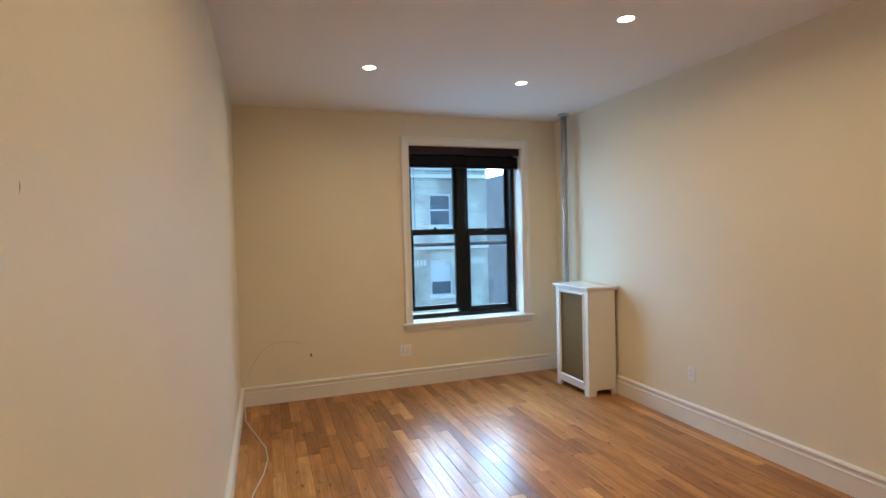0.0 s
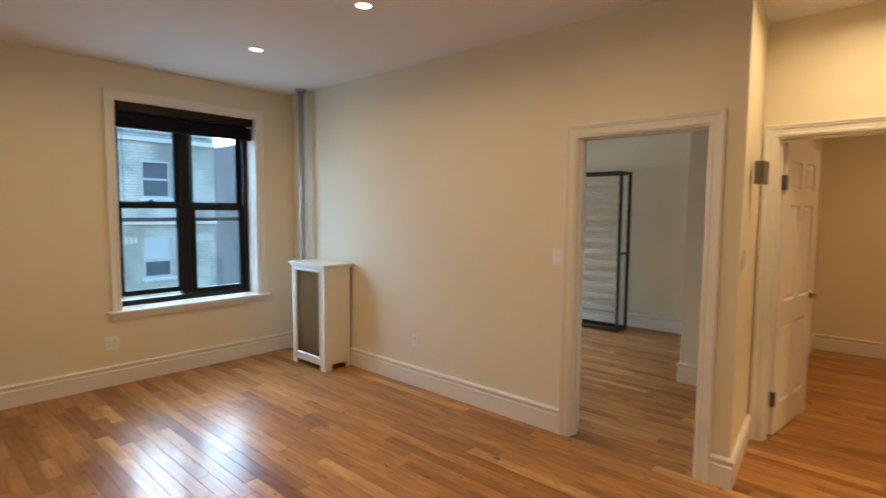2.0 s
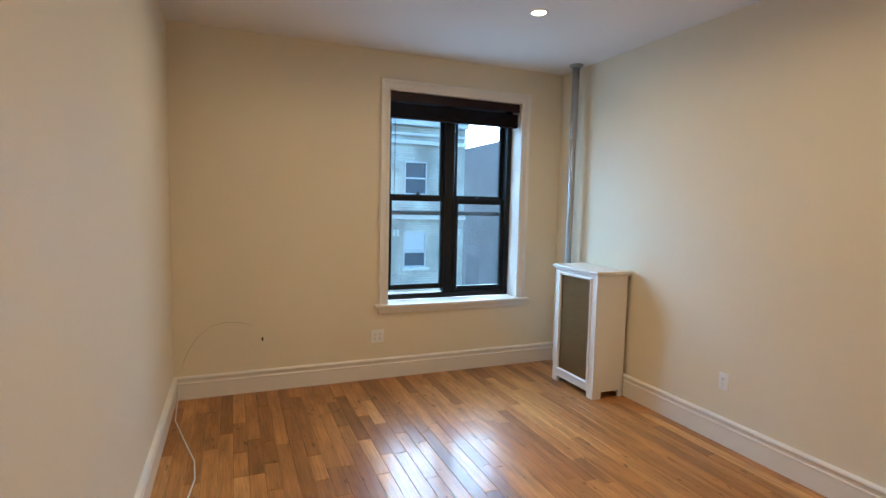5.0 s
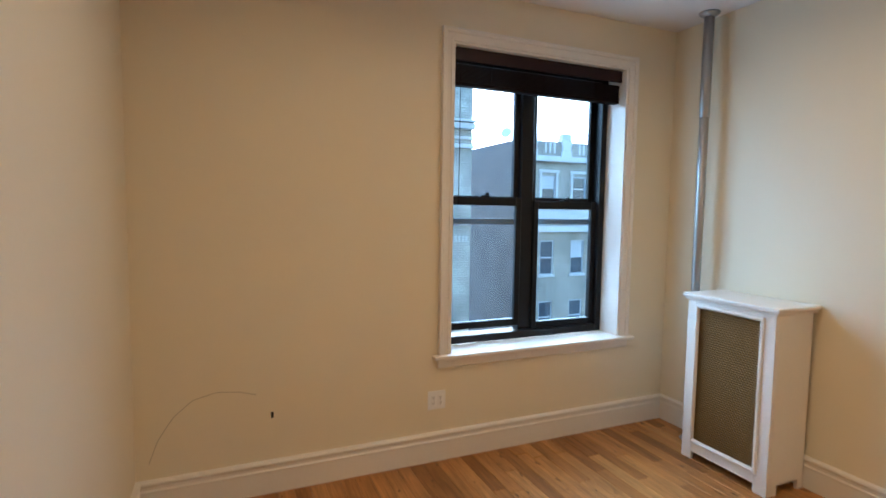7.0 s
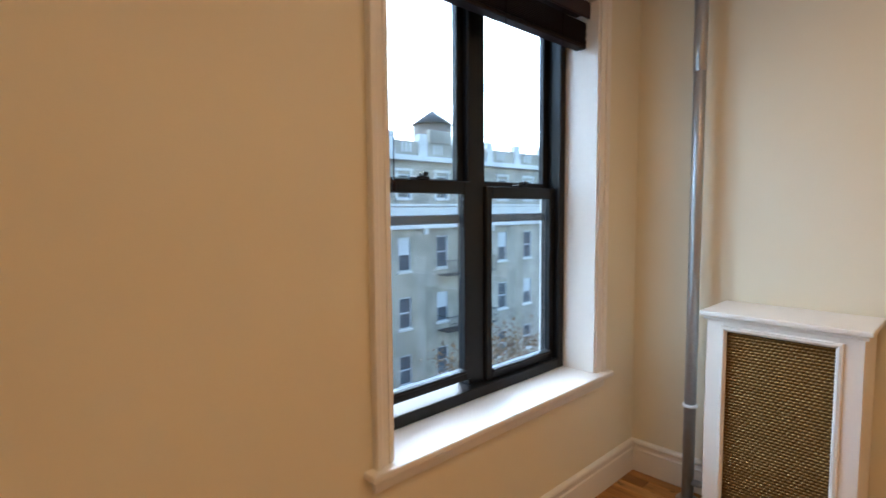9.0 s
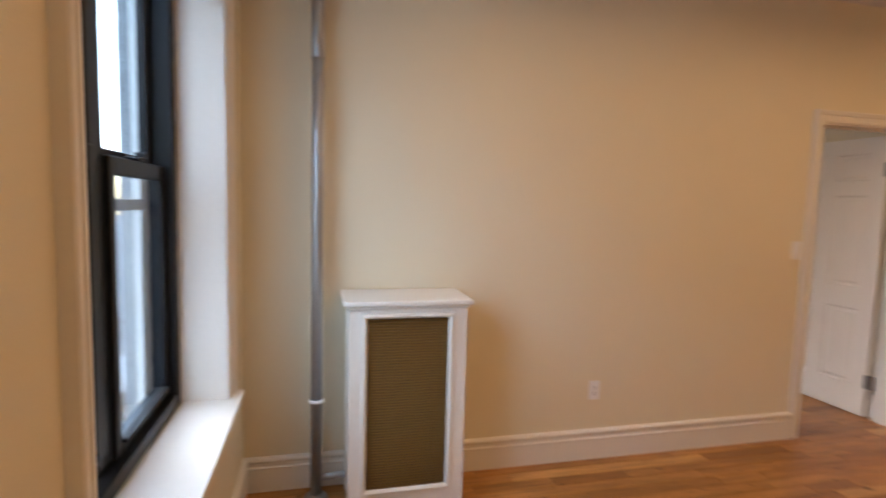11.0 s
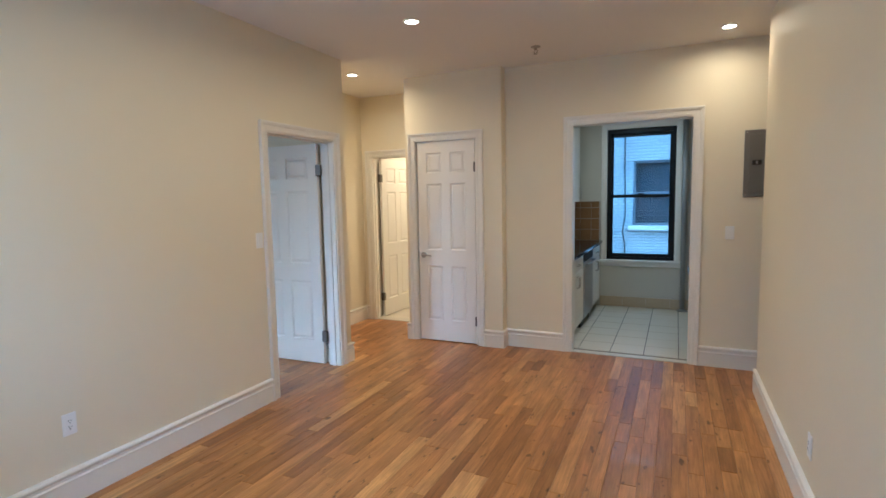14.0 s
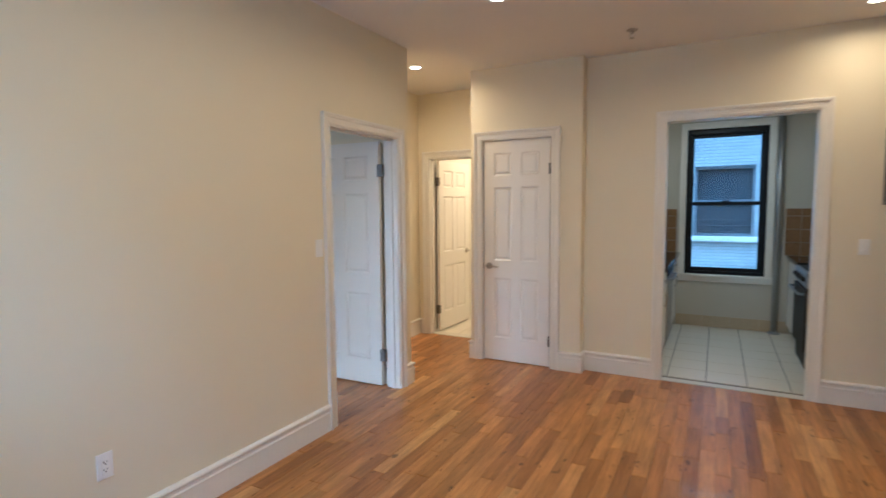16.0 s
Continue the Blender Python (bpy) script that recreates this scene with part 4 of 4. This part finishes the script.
stv = thing("kitchen_stove", (0, 0, 0), "black gas stove with steel front by the wall", "stove")
part("body", bx((-3.59, -7.0, 0.0), (-3.04, -6.24, 0.90), 0.004), DARK, stv)
part("oven_door", bx((-3.039, -6.99, 0.18), (-3.005, -6.25, 0.74), 0.005, 2), DARK, stv, "black glass oven door")
part("oven_handle", bar([(-3.005, -6.93, 0.70), (-2.96, -6.92, 0.70), (-2.96, -6.32, 0.70), (-3.005, -6.31, 0.70)], 0.011, 10), STEEL, stv)
part("control_panel", bx((-3.039, -6.99, 0.76), (-3.01, -6.25, 0.90), 0.004), STEEL, stv)
for i in range(4):
    part("knob", bar([(-3.01, -6.36 - i * 0.17, 0.83), (-2.98, -6.36 - i * 0.17, 0.83)], 0.02, 14, radii=[0.022, 0.018]), DARK, stv)
for gx in (-3.2, -3.45):
    for gy in (-6.43, -6.81):
        b = bmesh.new()
        for k in (-0.09, 0.0, 0.09):
            cube(b, (gx - 0.1, gy + k - 0.006, 0.915), (gx + 0.1, gy + k + 0.006, 0.93))
            cube(b, (gx + k - 0.006, gy - 0.12, 0.902), (gx + k + 0.006, gy + 0.12, 0.914))
        part("grate", b, DARK, stv)
cabw = thing("base_cabinet", (0, 0, 0), "white base cabinet beside the black stove", "cabinet", "kitchen base cabinets")
part("body", bx((-3.595, -7.83, 0.10), (-3.06, -7.02, 0.878), 0.002), CABW, cabw)
part("cabinet_door", bx((-3.059, -7.825, 0.11), (-3.04, -7.03, 0.87), 0.003), CABW, cabw)
part("toe_kick", bx((-3.595, -7.83, 0.0), (-3.12, -7.02, 0.099)), DARK, cabw)
ct2 = thing("countertop", (0, 0, 0), "short black granite counter beside the stove", "countertop")
part("slab", bx((-3.597, -7.845, 0.882), (-3.02, -7.01, 0.918), 0.004, 2), GRANITE, ct2)

kp = thing("riser_pipe", (-2.915, -7.79, 0), "grey painted riser pipe in the kitchen corner", "pipe")
part("pipe", bar([(0, 0, 0), (0, 0, H)], 0.03, 16), SILVER, kp)
part("floor_collar", bar([(0, 0, 0.0), (0, 0, 0.01), (0, 0, 0.03)], 0.06, 20, radii=[0.065, 0.062, 0.034]), SILVER, kp)
kl = thing("kitchen_ceiling_light", (-2.3, -6.6, H), "white flush ceiling light, dimly lit", "ceiling light")
part("canopy", bar([(0, 0, -0.0005), (0, 0, -0.02)], 0.16, 32), LAMPW, kl)
part("shade", bar([(0, 0, -0.0205), (0, 0, -0.05), (0, 0, -0.085), (0, 0, -0.10)], 0.15, 32, radii=[0.15, 0.14, 0.09, 0.02]), PLATE, kl, "white glass dome shade")

area("kitchen_light", (-2.3, -6.6, H - 0.115), (-2.3, -6.6, 0), 0.16, 0.16, KLAMP_W, (1.0, 0.86, 0.66), True, 175)

# ---------------------------------------------------------------- outside
structure("ground", bx((-400, -400, -12.4), (400, 400, -12.0)), ASPH, "grey asphalt street far below", "street")
structure("pavement_near", bx((-60, 0.4, -12.0), (60, 3.6, -11.85), 0.02), CONC, "concrete pavement beside the house", "pavement")
structure("pavement_far", bx((-60, 12.6, -12.0), (60, 15.6, -11.85), 0.02), CONC, "concrete pavement across the street", "pavement")


def far_window(parent, x, z0, z1, w, y, shade, surround, out=-1, sill=True, pane=None, frame_m=None):
    """A sash window set into a facade that faces -y (out -1) or +y."""
    o = out
    f = bmesh.new()
    for a, b in (((x - w / 2, z0), (x - w / 2 + 0.06, z1)), ((x + w / 2 - 0.06, z0), (x + w / 2, z1)), ((x - w / 2 + 0.06, z1 - 0.07), (x + w / 2 - 0.06, z1)), ((x - w / 2 + 0.06, z0), (x + w / 2 - 0.06, z0 + 0.07)), ((x - w / 2 + 0.06, (z0 + z1) / 2 - 0.035), (x + w / 2 - 0.06, (z0 + z1) / 2 + 0.035))):
        cube(f, (a[0], y - o * 0.10, a[1]), (b[0], y - o * 0.04, b[1]))
    wd = part("window", f, frame_m or SASH, parent)
    part("pane", bx((x - w / 2, y - o * 0.115, z0), (x + w / 2, y - o * 0.105, z1)), pane or GLASSD, wd, "dark window pane")
    if shade:
        part("shade", bx((x - w / 2 + 0.06, y - o * 0.103, z1 - shade[0] * (z1 - z0)), (x + w / 2 - 0.06, y - o * 0.100, z1)), shade[1], wd, "drawn window shade")
    if sill:
        part("sill", bx((x - w / 2 - 0.1, y + o * 0.09, z0 - 0.12), (x + w / 2 + 0.1, y - o * 0.10, z0), 0.01), LIME, wd)
    if surround:
        s = bmesh.new()
        cube(s, (x - w / 2 - 0.16, y + o * 0.05, z0), (x - w / 2, y - o * 0.1, z1 + 0.18), 0.01)
        cube(s, (x + w / 2, y + o * 0.05, z0), (x + w / 2 + 0.16, y - o * 0.1, z1 + 0.18), 0.01)
        cube(s, (x - w / 2 - 0.24, y + o * 0.08, z1 + 0.18), (x + w / 2 + 0.24, y - o * 0.1, z1 + 0.34), 0.01)
        part("surround", s, LIME, wd)


def facade(name, x0, x1, y0, y1, z0, z1, holes, m, label, roof_z):
    b = thing(name, (0, 0, 0), label, "building")
    bm = bmesh.new()
    us = sorted({x0, x1, *[q for o in holes for q in o[:2]]})
    zs = sorted({z0, z1, *[q for o in holes for q in o[2:]]})
    for i in range(len(us) - 1):
        for k in range(len(zs) - 1):
            cx, cz = (us[i] + us[i + 1]) / 2, (zs[k] + zs[k + 1]) / 2
            if not any(o[0] < cx < o[1] and o[2] < cz < o[3] for o in holes):
                bm.faces.new([bm.verts.new(p) for p in ((us[i], y0, zs[k]), (us[i + 1], y0, zs[k]), (us[i + 1], y0, zs[k + 1]), (us[i], y0, zs[k + 1]))])
    for o in holes:
        p = [(o[0], o[2]), (o[1], o[2]), (o[1], o[3]), (o[0], o[3])]
        for (a, b2), (c, d2) in zip(p, p[1:] + p[:1]):
            bm.faces.new([bm.verts.new(q) for q in ((a, y0, b2), (c, y0, d2), (c, y0 + 0.25 * (1 if y1 > y0 else -1), d2), (a, y0 + 0.25 * (1 if y1 > y0 else -1), b2))])
    part("front_wall", bm, m, b)
    part("roof", bx((x0 + 0.3, y0 + 0.3 * (1 if y1 > y0 else -1), roof_z - 0.3), (x1 - 0.3, y1, roof_z - 0.05)), ROOFT, b)
    return b


# pale brick house across the street
rowsA = [(-10.1, -8.5), (-7.0, -5.45), (-4.05, -2.5), (-1.1, 0.42), (1.93, 3.32)]
colsA = [4.1 - 2.75 * i for i in range(6)]
holes = [(x - 0.5, x + 0.5, a, b) for x in colsA for a, b in rowsA]
ha = facade("apartment_house", -12.0, 6.3, 16.0, 30.0, -12.0, 7.6, holes, BRICKA, "pale buff brick apartment house with stone bands", 7.4)
part("side_wall", bx((5.98, 16.002, -12.0), (6.298, 30.0, 7.6)), BRICKA, ha)
for i, x in enumerate(colsA):
    for k, (a, b) in enumerate(rowsA):
        far_window(ha, x, a, b, 1.0, 16.0, ((0.4, 0.95, 0.5, 0.6, 0.9)[(i + k) % 5], SHADE) if (i * 2 + k) % 3 != 1 else None, False)
for z, h, o in ((0.92, 0.20, 0.16), (1.12, 0.08, 0.24), (-4.9, 0.2, 0.14), (4.0, 0.16, 0.14), (4.35, 0.10, 0.10), (4.75, 0.22, 0.26), (5.0, 0.1, 0.34), (7.5, 0.25, 0.5)):
    part("stone_band", bx((-12.0, 16.0 - o, z), (6.32, 16.02, z + h), 0.01), LIME, ha)
for x in [5.75 - 2.75 * i for i in range(6)]:
    part("pilaster", bx((x - 0.42, 15.93, -12.0), (x + 0.42, 16.01, 0.9), 0.01), BRICKA, ha)
    for k in range(5):
        part("dentil", bx((x - 0.36 + k * 0.155, 15.89, 0.24), (x - 0.26 + k * 0.155, 15.929, 0.5), 0.005), LIME, ha)
for x in [5.85 - 1.1 * i for i in range(14)]:
    part("cornice_block", bx((x - 0.12, 15.62, 7.1), (x + 0.12, 15.99, 7.499), 0.01), LIME, ha)

# tan house beyond, with a plain party wall
rowsC = [(-9.0, -7.2), (-5.6, -3.7), (-2.15, -0.15), (2.15, 3.55)]
colsC = [14.2, 16.35, 19.4, 22.3, 25.3, 28.2, 31.2, 34.2]
holes = [(x - 0.47, x + 0.47, a, b) for x in colsC for a, b in rowsC]
hc = facade("corner_house", 12.7, 38.0, 22.0, 46.0, -12.0, 4.6, holes, BRICKC, "tan brick apartment house with white stone trim", 4.6)
part("party_wall", bx((12.7, 22.002, -12.0), (13.0, 46.0, 5.65)), BRICKB, hc, "plain dark grey-brown brick party wall")
for i, x in enumerate(colsC):
    for k, (a, b) in enumerate(rowsC):
        sh = (0.8, SHADER) if (x == 22.3 and k == 1) else ((0.5, SHADE) if (i + k) % 3 == 0 else None)
        far_window(hc, x, a, b, 0.94, 22.0, sh, k == 3)
for z, h, o in ((0.35, 0.35, 0.3), (0.75, 0.9, 0.08), (1.68, 0.14, 0.18), (4.35, 0.3, 0.35)):
    part("stone_band", bx((12.72, 22.0 - o, z), (38.0, 22.02, z + h), 0.01), LIME, hc)
part("parapet", bx((12.72, 21.96, 4.66), (38.0, 22.3, 5.5)), BRICKC, hc)
for i, x in enumerate([12.95, 15.3, 17.8, 20.8, 23.8, 26.8, 29.8]):
    q = bmesh.new()
    for k in range(4):
        w = 0.36 if k % 2 == 0 else 0.24
        cube(q, (x - w, 21.85, 4.66 + k * 0.33), (x + w, 22.32, 4.97 + k * 0.33), 0.02)
    cube(q, (x - 0.30, 21.88, 4.97), (x + 0.30, 22.30, 5.95))
    part("parapet_block", q, LIME, hc, "white stone parapet block")
    for dx in (0.95, 1.25, 1.55):
        part("parapet_slot", bx((x + dx - 0.06, 21.93, 4.85), (x + dx + 0.06, 21.959, 5.4), 0.005), LIME, hc)
part("gable", bx((18.4, 21.9, 5.5), (20.2, 22.28, 6.3), 0.02), BRICKC, hc)
for x in (13.3, 17.9, 24.0):
    part("bracket", bx((x - 0.15, 21.72, 0.0), (x + 0.15, 21.99, 0.348), 0.03), LIME, hc)
wt = thing("water_tank", (26.0, 30, 3.9), "weathered wooden rooftop water tank with conical roof", "water tank")
part("drum", bar([(0, 0, 1.6), (0, 0, 4.4)], 1.6, 20), TANK, wt)
part("cone_roof", bar([(0, 0, 4.4), (0, 0, 5.6)], 1.7, 20, radii=[1.75, 0.05]), ROOFT, wt)
for sx_, sy_ in ((-1, -1), (1, -1), (-1, 1), (1, 1)):
    part("leg", bar([(sx_ * 1.0, sy_ * 1.0, -0.2), (sx_ * 1.0, sy_ * 1.0, 1.6)], 0.1, 8), IRON, wt)
dish = thing("satellite_dish", (12.85, 24.5, 5.65), "small grey satellite dish on the roof edge", "satellite dish")
part("mast", bar([(0, 0, 0), (0, 0, 0.5)], 0.03, 8), IRON, dish)
part("bowl", bar([(0.0, 0, 0.5), (-0.06, -0.05, 0.53), (-0.12, -0.1, 0.56)], 0.2, 16, radii=[0.06, 0.26, 0.34]), SASH, dish)

fe = thing("fire_escape", (0, 0, 0), "black iron fire escape with stairs and railings", "fire escape")
for z in (-6.05, -2.55):
    part("platform", bx((18.9, 20.9, z - 0.05), (23.4, 21.9, z), 0.01), IRON, fe)
    part("top_rail", bx((18.9, 20.88, z + 0.88), (23.4, 20.93, z + 0.93)), IRON, fe)
    part("mid_rail", bx((18.9, 20.885, z + 0.45), (23.4, 20.915, z + 0.48)), IRON, fe)
    for i in range(19):
        x = 18.92 + i * 0.2485
        part("baluster", bx((x - 0.012, 20.89, z), (x + 0.012, 20.914, z + 0.88)), IRON, fe)
    for x in (18.9, 23.38):
        part("end_rail", bx((x, 20.95, z + 0.88), (x + 0.03, 21.95, z + 0.92)), IRON, fe)
for z, xa, xb in ((-6.05, 22.8, 20.6), (-2.55, 22.6, 20.9)):
    for y in (21.2, 21.65):
        part("stringer", bar([(xa, y, z), (xb, y, z + 3.45)], 0.04, 6), IRON, fe)
    for i in range(11):
        u = (i + 0.5) / 11
        part("tread", bx((xa + (xb - xa) * u - 0.1, 21.2, z + 3.45 * u - 0.015), (xa + (xb - xa) * u + 0.1, 21.65, z + 3.45 * u + 0.015)), IRON, fe)

# pale brick wing that closes the view along the front
wg = facade("brick_wing", 8.0, 16.0, 3.2, 0.4, -12.0, 9.0, [], BRICKW, "pale painted brick wing beside the window", 8.8)
part("end_wall", bx((8.0, 0.4, -12.0), (8.3, 3.198, 9.0)), BRICKW, wg)

# white painted court wall behind the kitchen
cw = facade("court_house", -12.0, 8.0, -14.5, -24.0, -12.0, 9.0, [(-3.05, -1.80, 0.76, 2.41), (-3.05, -1.80, 4.0, 5.6), (-3.05, -1.80, -2.3, -0.7)], BRICKW, "white painted brick court house with a barred window", 8.8)
for z0, z1 in ((0.76, 2.41), (4.0, 5.6), (-2.3, -0.7)):
    far_window(cw, -2.425, z0, z1, 1.25, -14.5, None, False, 1, True, GLASSK, GREYM)
    for i in range(3):
        part("window_bar", bar([(-2.95, -14.47, z0 + 0.12 + i * 0.13), (-1.89, -14.47, z0 + 0.12 + i * 0.13)], 0.010, 6), IRON, cw)
part("drain_pipe", bar([(-1.62, -14.45, -12), (-1.62, -14.45, 0.3), (-1.56, -14.42, 0.6), (-1.62, -14.45, 1.0), (-1.60, -14.45, 2.2), (-1.58, -14.45, 9)], 0.022, 8), IRON, cw, "thin dark conduit on the brick")


def tree(at, h, seed):
    rnd = random.Random(seed)
    t = thing("street_tree", at, "street tree with thin brown autumn leaves", "tree", "street trees")
    tb = bar([(0, 0, 0), (0.05, 0.02, h * 0.25), (-0.04, 0.05, h * 0.5), (0.02, 0, h * 0.85)], 0.1, 8, radii=[0.17, 0.13, 0.09, 0.02])
    tips = []
    for i in range(11):
        z = h * (0.3 + 0.05 * i)
        a = i * 2.4 + rnd.random()
        ln = h * (0.34 - 0.018 * i)
        e = (math.cos(a) * ln, math.sin(a) * ln, z + ln * 0.75)
        tube(tb, [(0, 0, z), (e[0] * 0.5, e[1] * 0.5, z + ln * 0.42), e], 0.04, 6, radii=[0.05, 0.03, 0.008])
        tips += [Vector(e), Vector((e[0] * 0.6, e[1] * 0.6, z + ln * 0.5))]
    part("trunk", tb, BARK, t)
    v, f = [], []
    for p in tips:
        for _ in range(120):
            c = p + Vector((rnd.gauss(0, 0.5), rnd.gauss(0, 0.5), rnd.gauss(0, 0.4)))
            q = Euler((rnd.random() * 6, rnd.random() * 6, rnd.random() * 6)).to_matrix()
            s = 0.05 + rnd.random() * 0.06
            k = len(v)
            v += [tuple(c + q @ Vector(w)) for w in ((-s, 0, 0), (0, -s * 0.6, 0.01), (s, 0, 0), (0, s * 0.6, 0.01))]
            f.append((k, k + 1, k + 2, k + 3))
    me = bpy.data.meshes.new("crown")
    me.from_pydata(v, [], f)
    me.materials.append(LEAF)
    ob = new("crown", me)
    ob.parent = t


for i, (x, y, h) in enumerate(((9.5, 4.6, 7.0), (15.5, 5.0, 8.0), (22.0, 4.8, 7.5), (14.0, 13.2, 8.5), (24.0, 13.0, 9.0), (33.0, 8.8, 8.0))):
    tree((x, y, -11.9), h, i + 3)

# ---------------------------------------------------------------- pieces: tiles
def slab_mesh(name, lx, ly, t, m, ch=0.003):
    b = bmesh.new()
    lo = [b.verts.new((x, y, -t)) for x, y in ((0, 0), (lx, 0), (lx, ly), (0, ly))]
    md = [b.verts.new((x, y, -ch * 0.6)) for x, y in ((0, 0), (lx, 0), (lx, ly), (0, ly))]
    up = [b.verts.new((x, y, 0)) for x, y in ((ch, ch), (lx - ch, ch), (lx - ch, ly - ch), (ch, ly - ch))]
    for a, c in ((lo, md), (md, up)):
        for k in range(4):
            b.faces.new((a[k], a[(k + 1) % 4], c[(k + 1) % 4], c[k]))
    b.faces.new(up)
    return mesh(name, b, m)


kf = thing("kitchen_floor", (0, 0, 0), "square cream ceramic floor tiles with grey joints", "floor", kind="structure")
TS = 0.31
rt = random.Random(5)
cuts = {}
for i in range(8):
    for k in range(8):
        x0, x1 = max(-3.60, -3.80 + i * TS), min(-1.283, -3.80 + (i + 1) * TS)
        y0, y1 = max(-7.85, -8.10 + k * TS), min(-5.565, -8.10 + (k + 1) * TS)
        if x1 - x0 < 0.03 or y1 - y0 < 0.03:
            continue
        key = (round(x1 - x0, 3), round(y1 - y0, 3))
        if key not in cuts:
            cuts[key] = slab_mesh("tile", x1 - x0 - 0.008, y1 - y0 - 0.009, 0.006, TILEF, 0.002)
        o = new("tile", cuts[key])
        o.parent, o.location = kf, (x0 + 0.003, y0 + 0.003, rt.uniform(-0.0006, 0.0006))
bath = thing("bathroom_floor", (0, 0, 0), "small cream bathroom floor tiles", "floor", kind="structure")
bt = slab_mesh("tile", 0.195, 0.195, 0.006, TILEF, 0.002)
for i in range(8):
    for k in range(9):
        o = new("tile", bt)
        o.parent, o.location = bath, (-0.8 + i * 0.2, -7.95 + k * 0.2, 0.0)
structure("bathroom_floor_bed", bx((-0.9, -8.0, -0.02), (0.83, -6.09, -0.005)), GROUT, "grout bed under the bathroom tiles", "floor")
structure("bath_saddle", bx((DB[0] + 0.012, -6.155, -0.02), (DB[1] - 0.012, -6.035, 0.007), 0.003), STONE, "pale marble saddle at the bathroom door", "threshold")

bs = thing("backsplash", (0, 0, 0), "tan ceramic backsplash tiles above the counter", "backsplash", kind="structure")


def upright_tile(w, h, m, name="tile"):
    b = bmesh.new()
    cube(b, (0, 0, 0), (w, 0.008, h), 0.0015)
    return mesh(name, b, m)


ut = upright_tile(0.148, 0.148, TILEB)
for i in range(4):                       # on the window wall, beside the window
    for k in range(4):
        o = new("tile", ut)
        o.parent, o.location = bs, (-1.435 - i * 0.152 + 0.002, -7.848, 0.92 + k * 0.152)
        o.scale = (1 if i < 3 else 0.72, 1, 1 if k < 3 else 0.56)
        if i == 3:
            o.location.x += 0.152 * 0.28
for i in range(15):                      # on the side wall, behind the counter
    for k in range(4):
        o = new("tile", ut)
        o.parent, o.matrix_local = bs, pose(-1.282, -7.83 + i * 0.152, 0.92 + k * 0.152, 0, 0, 90)
        o.scale.z = 1 if k < 3 else 0.56
for i in range(4):
    for k in range(4):
        o = new("tile", ut)
        o.parent, o.location = bs, (-3.598 + i * 0.152, -7.848, 0.92 + k * 0.152)
        o.scale.z = 1 if k < 3 else 0.56
kb = thing("kitchen_tile_base", (0, 0, 0), "tan ceramic tile base along the kitchen wall", "baseboard", kind="structure")
kt = upright_tile(0.30, 0.140, TILEK)
for i in range(4):
    o = new("tile", kt)
    o.parent, o.location = kb, (-1.86 - 0.303 * (i + 1), -7.848, 0.001)

# ---------------------------------------------------------------- pieces: floor boards
fl = thing("floor", (0, 0, 0), "glossy varnished oak strip floor in mixed browns", "floor", kind="structure")
rb = random.Random(11)
lens_ = (0.30, 0.45, 0.60, 0.80, 1.0, 1.25)
shared = {}
rest_v, rest_f = [], []


def board(x0, x1, y0, y1, single):
    if single:
        key = (round(x1 - x0, 3), round(y1 - y0, 3))
        if key not in shared:
            shared[key] = slab_mesh("board", x1 - x0 - 0.0012, y1 - y0 - 0.0012, 0.018, OAK, 0.0014)
        o = new("board", shared[key])
        o.parent, o.location = fl, (x0, y0, rb.uniform(-0.0004, 0.0002))
        return
    k = len(rest_v)
    e, ch = 0.0006, 0.0014
    z = rb.uniform(-0.0004, 0.0002)
    xa, xb, ya, yb = x0 + e, x1 - e, y0 + e, y1 - e
    rest_v.extend([(xa, ya, -0.018), (xb, ya, -0.018), (xb, yb, -0.018), (xa, yb, -0.018), (xa, ya, z - ch * 0.6), (xb, ya, z - ch * 0.6), (xb, yb, z - ch * 0.6), (xa, yb, z - ch * 0.6), (xa + ch, ya + ch, z), (xb - ch, ya + ch, z), (xb - ch, yb - ch, z), (xa + ch, yb - ch, z)])
    for a in (0, 4):
        for j in range(4):
            rest_f.append((k + a + j, k + a + (j + 1) % 4, k + a + 4 + (j + 1) % 4, k + a + 4 + j))
    rest_f.append((k + 8, k + 9, k + 10, k + 11))


def lay(x0, x1, y0, y1, zone):
    n = max(1, round((x1 - x0) / PLANK))
    w = (x1 - x0) / n
    for i in range(n):
        y = y0 - rb.random() * 0.6
        while y < y1:
            ln = rb.choice(lens_)
            a, b = max(y, y0), min(y + ln, y1)
            if y1 - b < 0.12:
                b = y1
            y = b if b == y1 else y + ln
            if b - a > 0.02:
                xa = x0 + i * w
                board(xa, xa + w, a, b, zone(xa, a))


count = [0]


def near(x, y):
    ok = -3.3 < x < -0.2 and -4.4 < y < -0.4 and count[0] < 300
    count[0] += ok
    return ok


lay(LW, 0.0, -5.475, 0.0, near)
far = lambda x, y: False
lay(-4.8, LW, -5.48, -4.0, far)
lay(0.0, 0.83, -6.035, -4.40, far)
lay(-0.16, 0.0, -6.035, -5.475, far)
lay(0.0, 3.72, -4.35, 0.0, far)
lay(0.83, 4.05, -7.28, -4.41, far)
me = bpy.data.meshes.new("boards")
me.from_pydata(rest_v, [], rest_f)
me.materials.append(OAKI)
o = new("boards", me)
o.parent = fl
o["kind"] = "stuff"
o["label"] = "the rest of the oak boards"
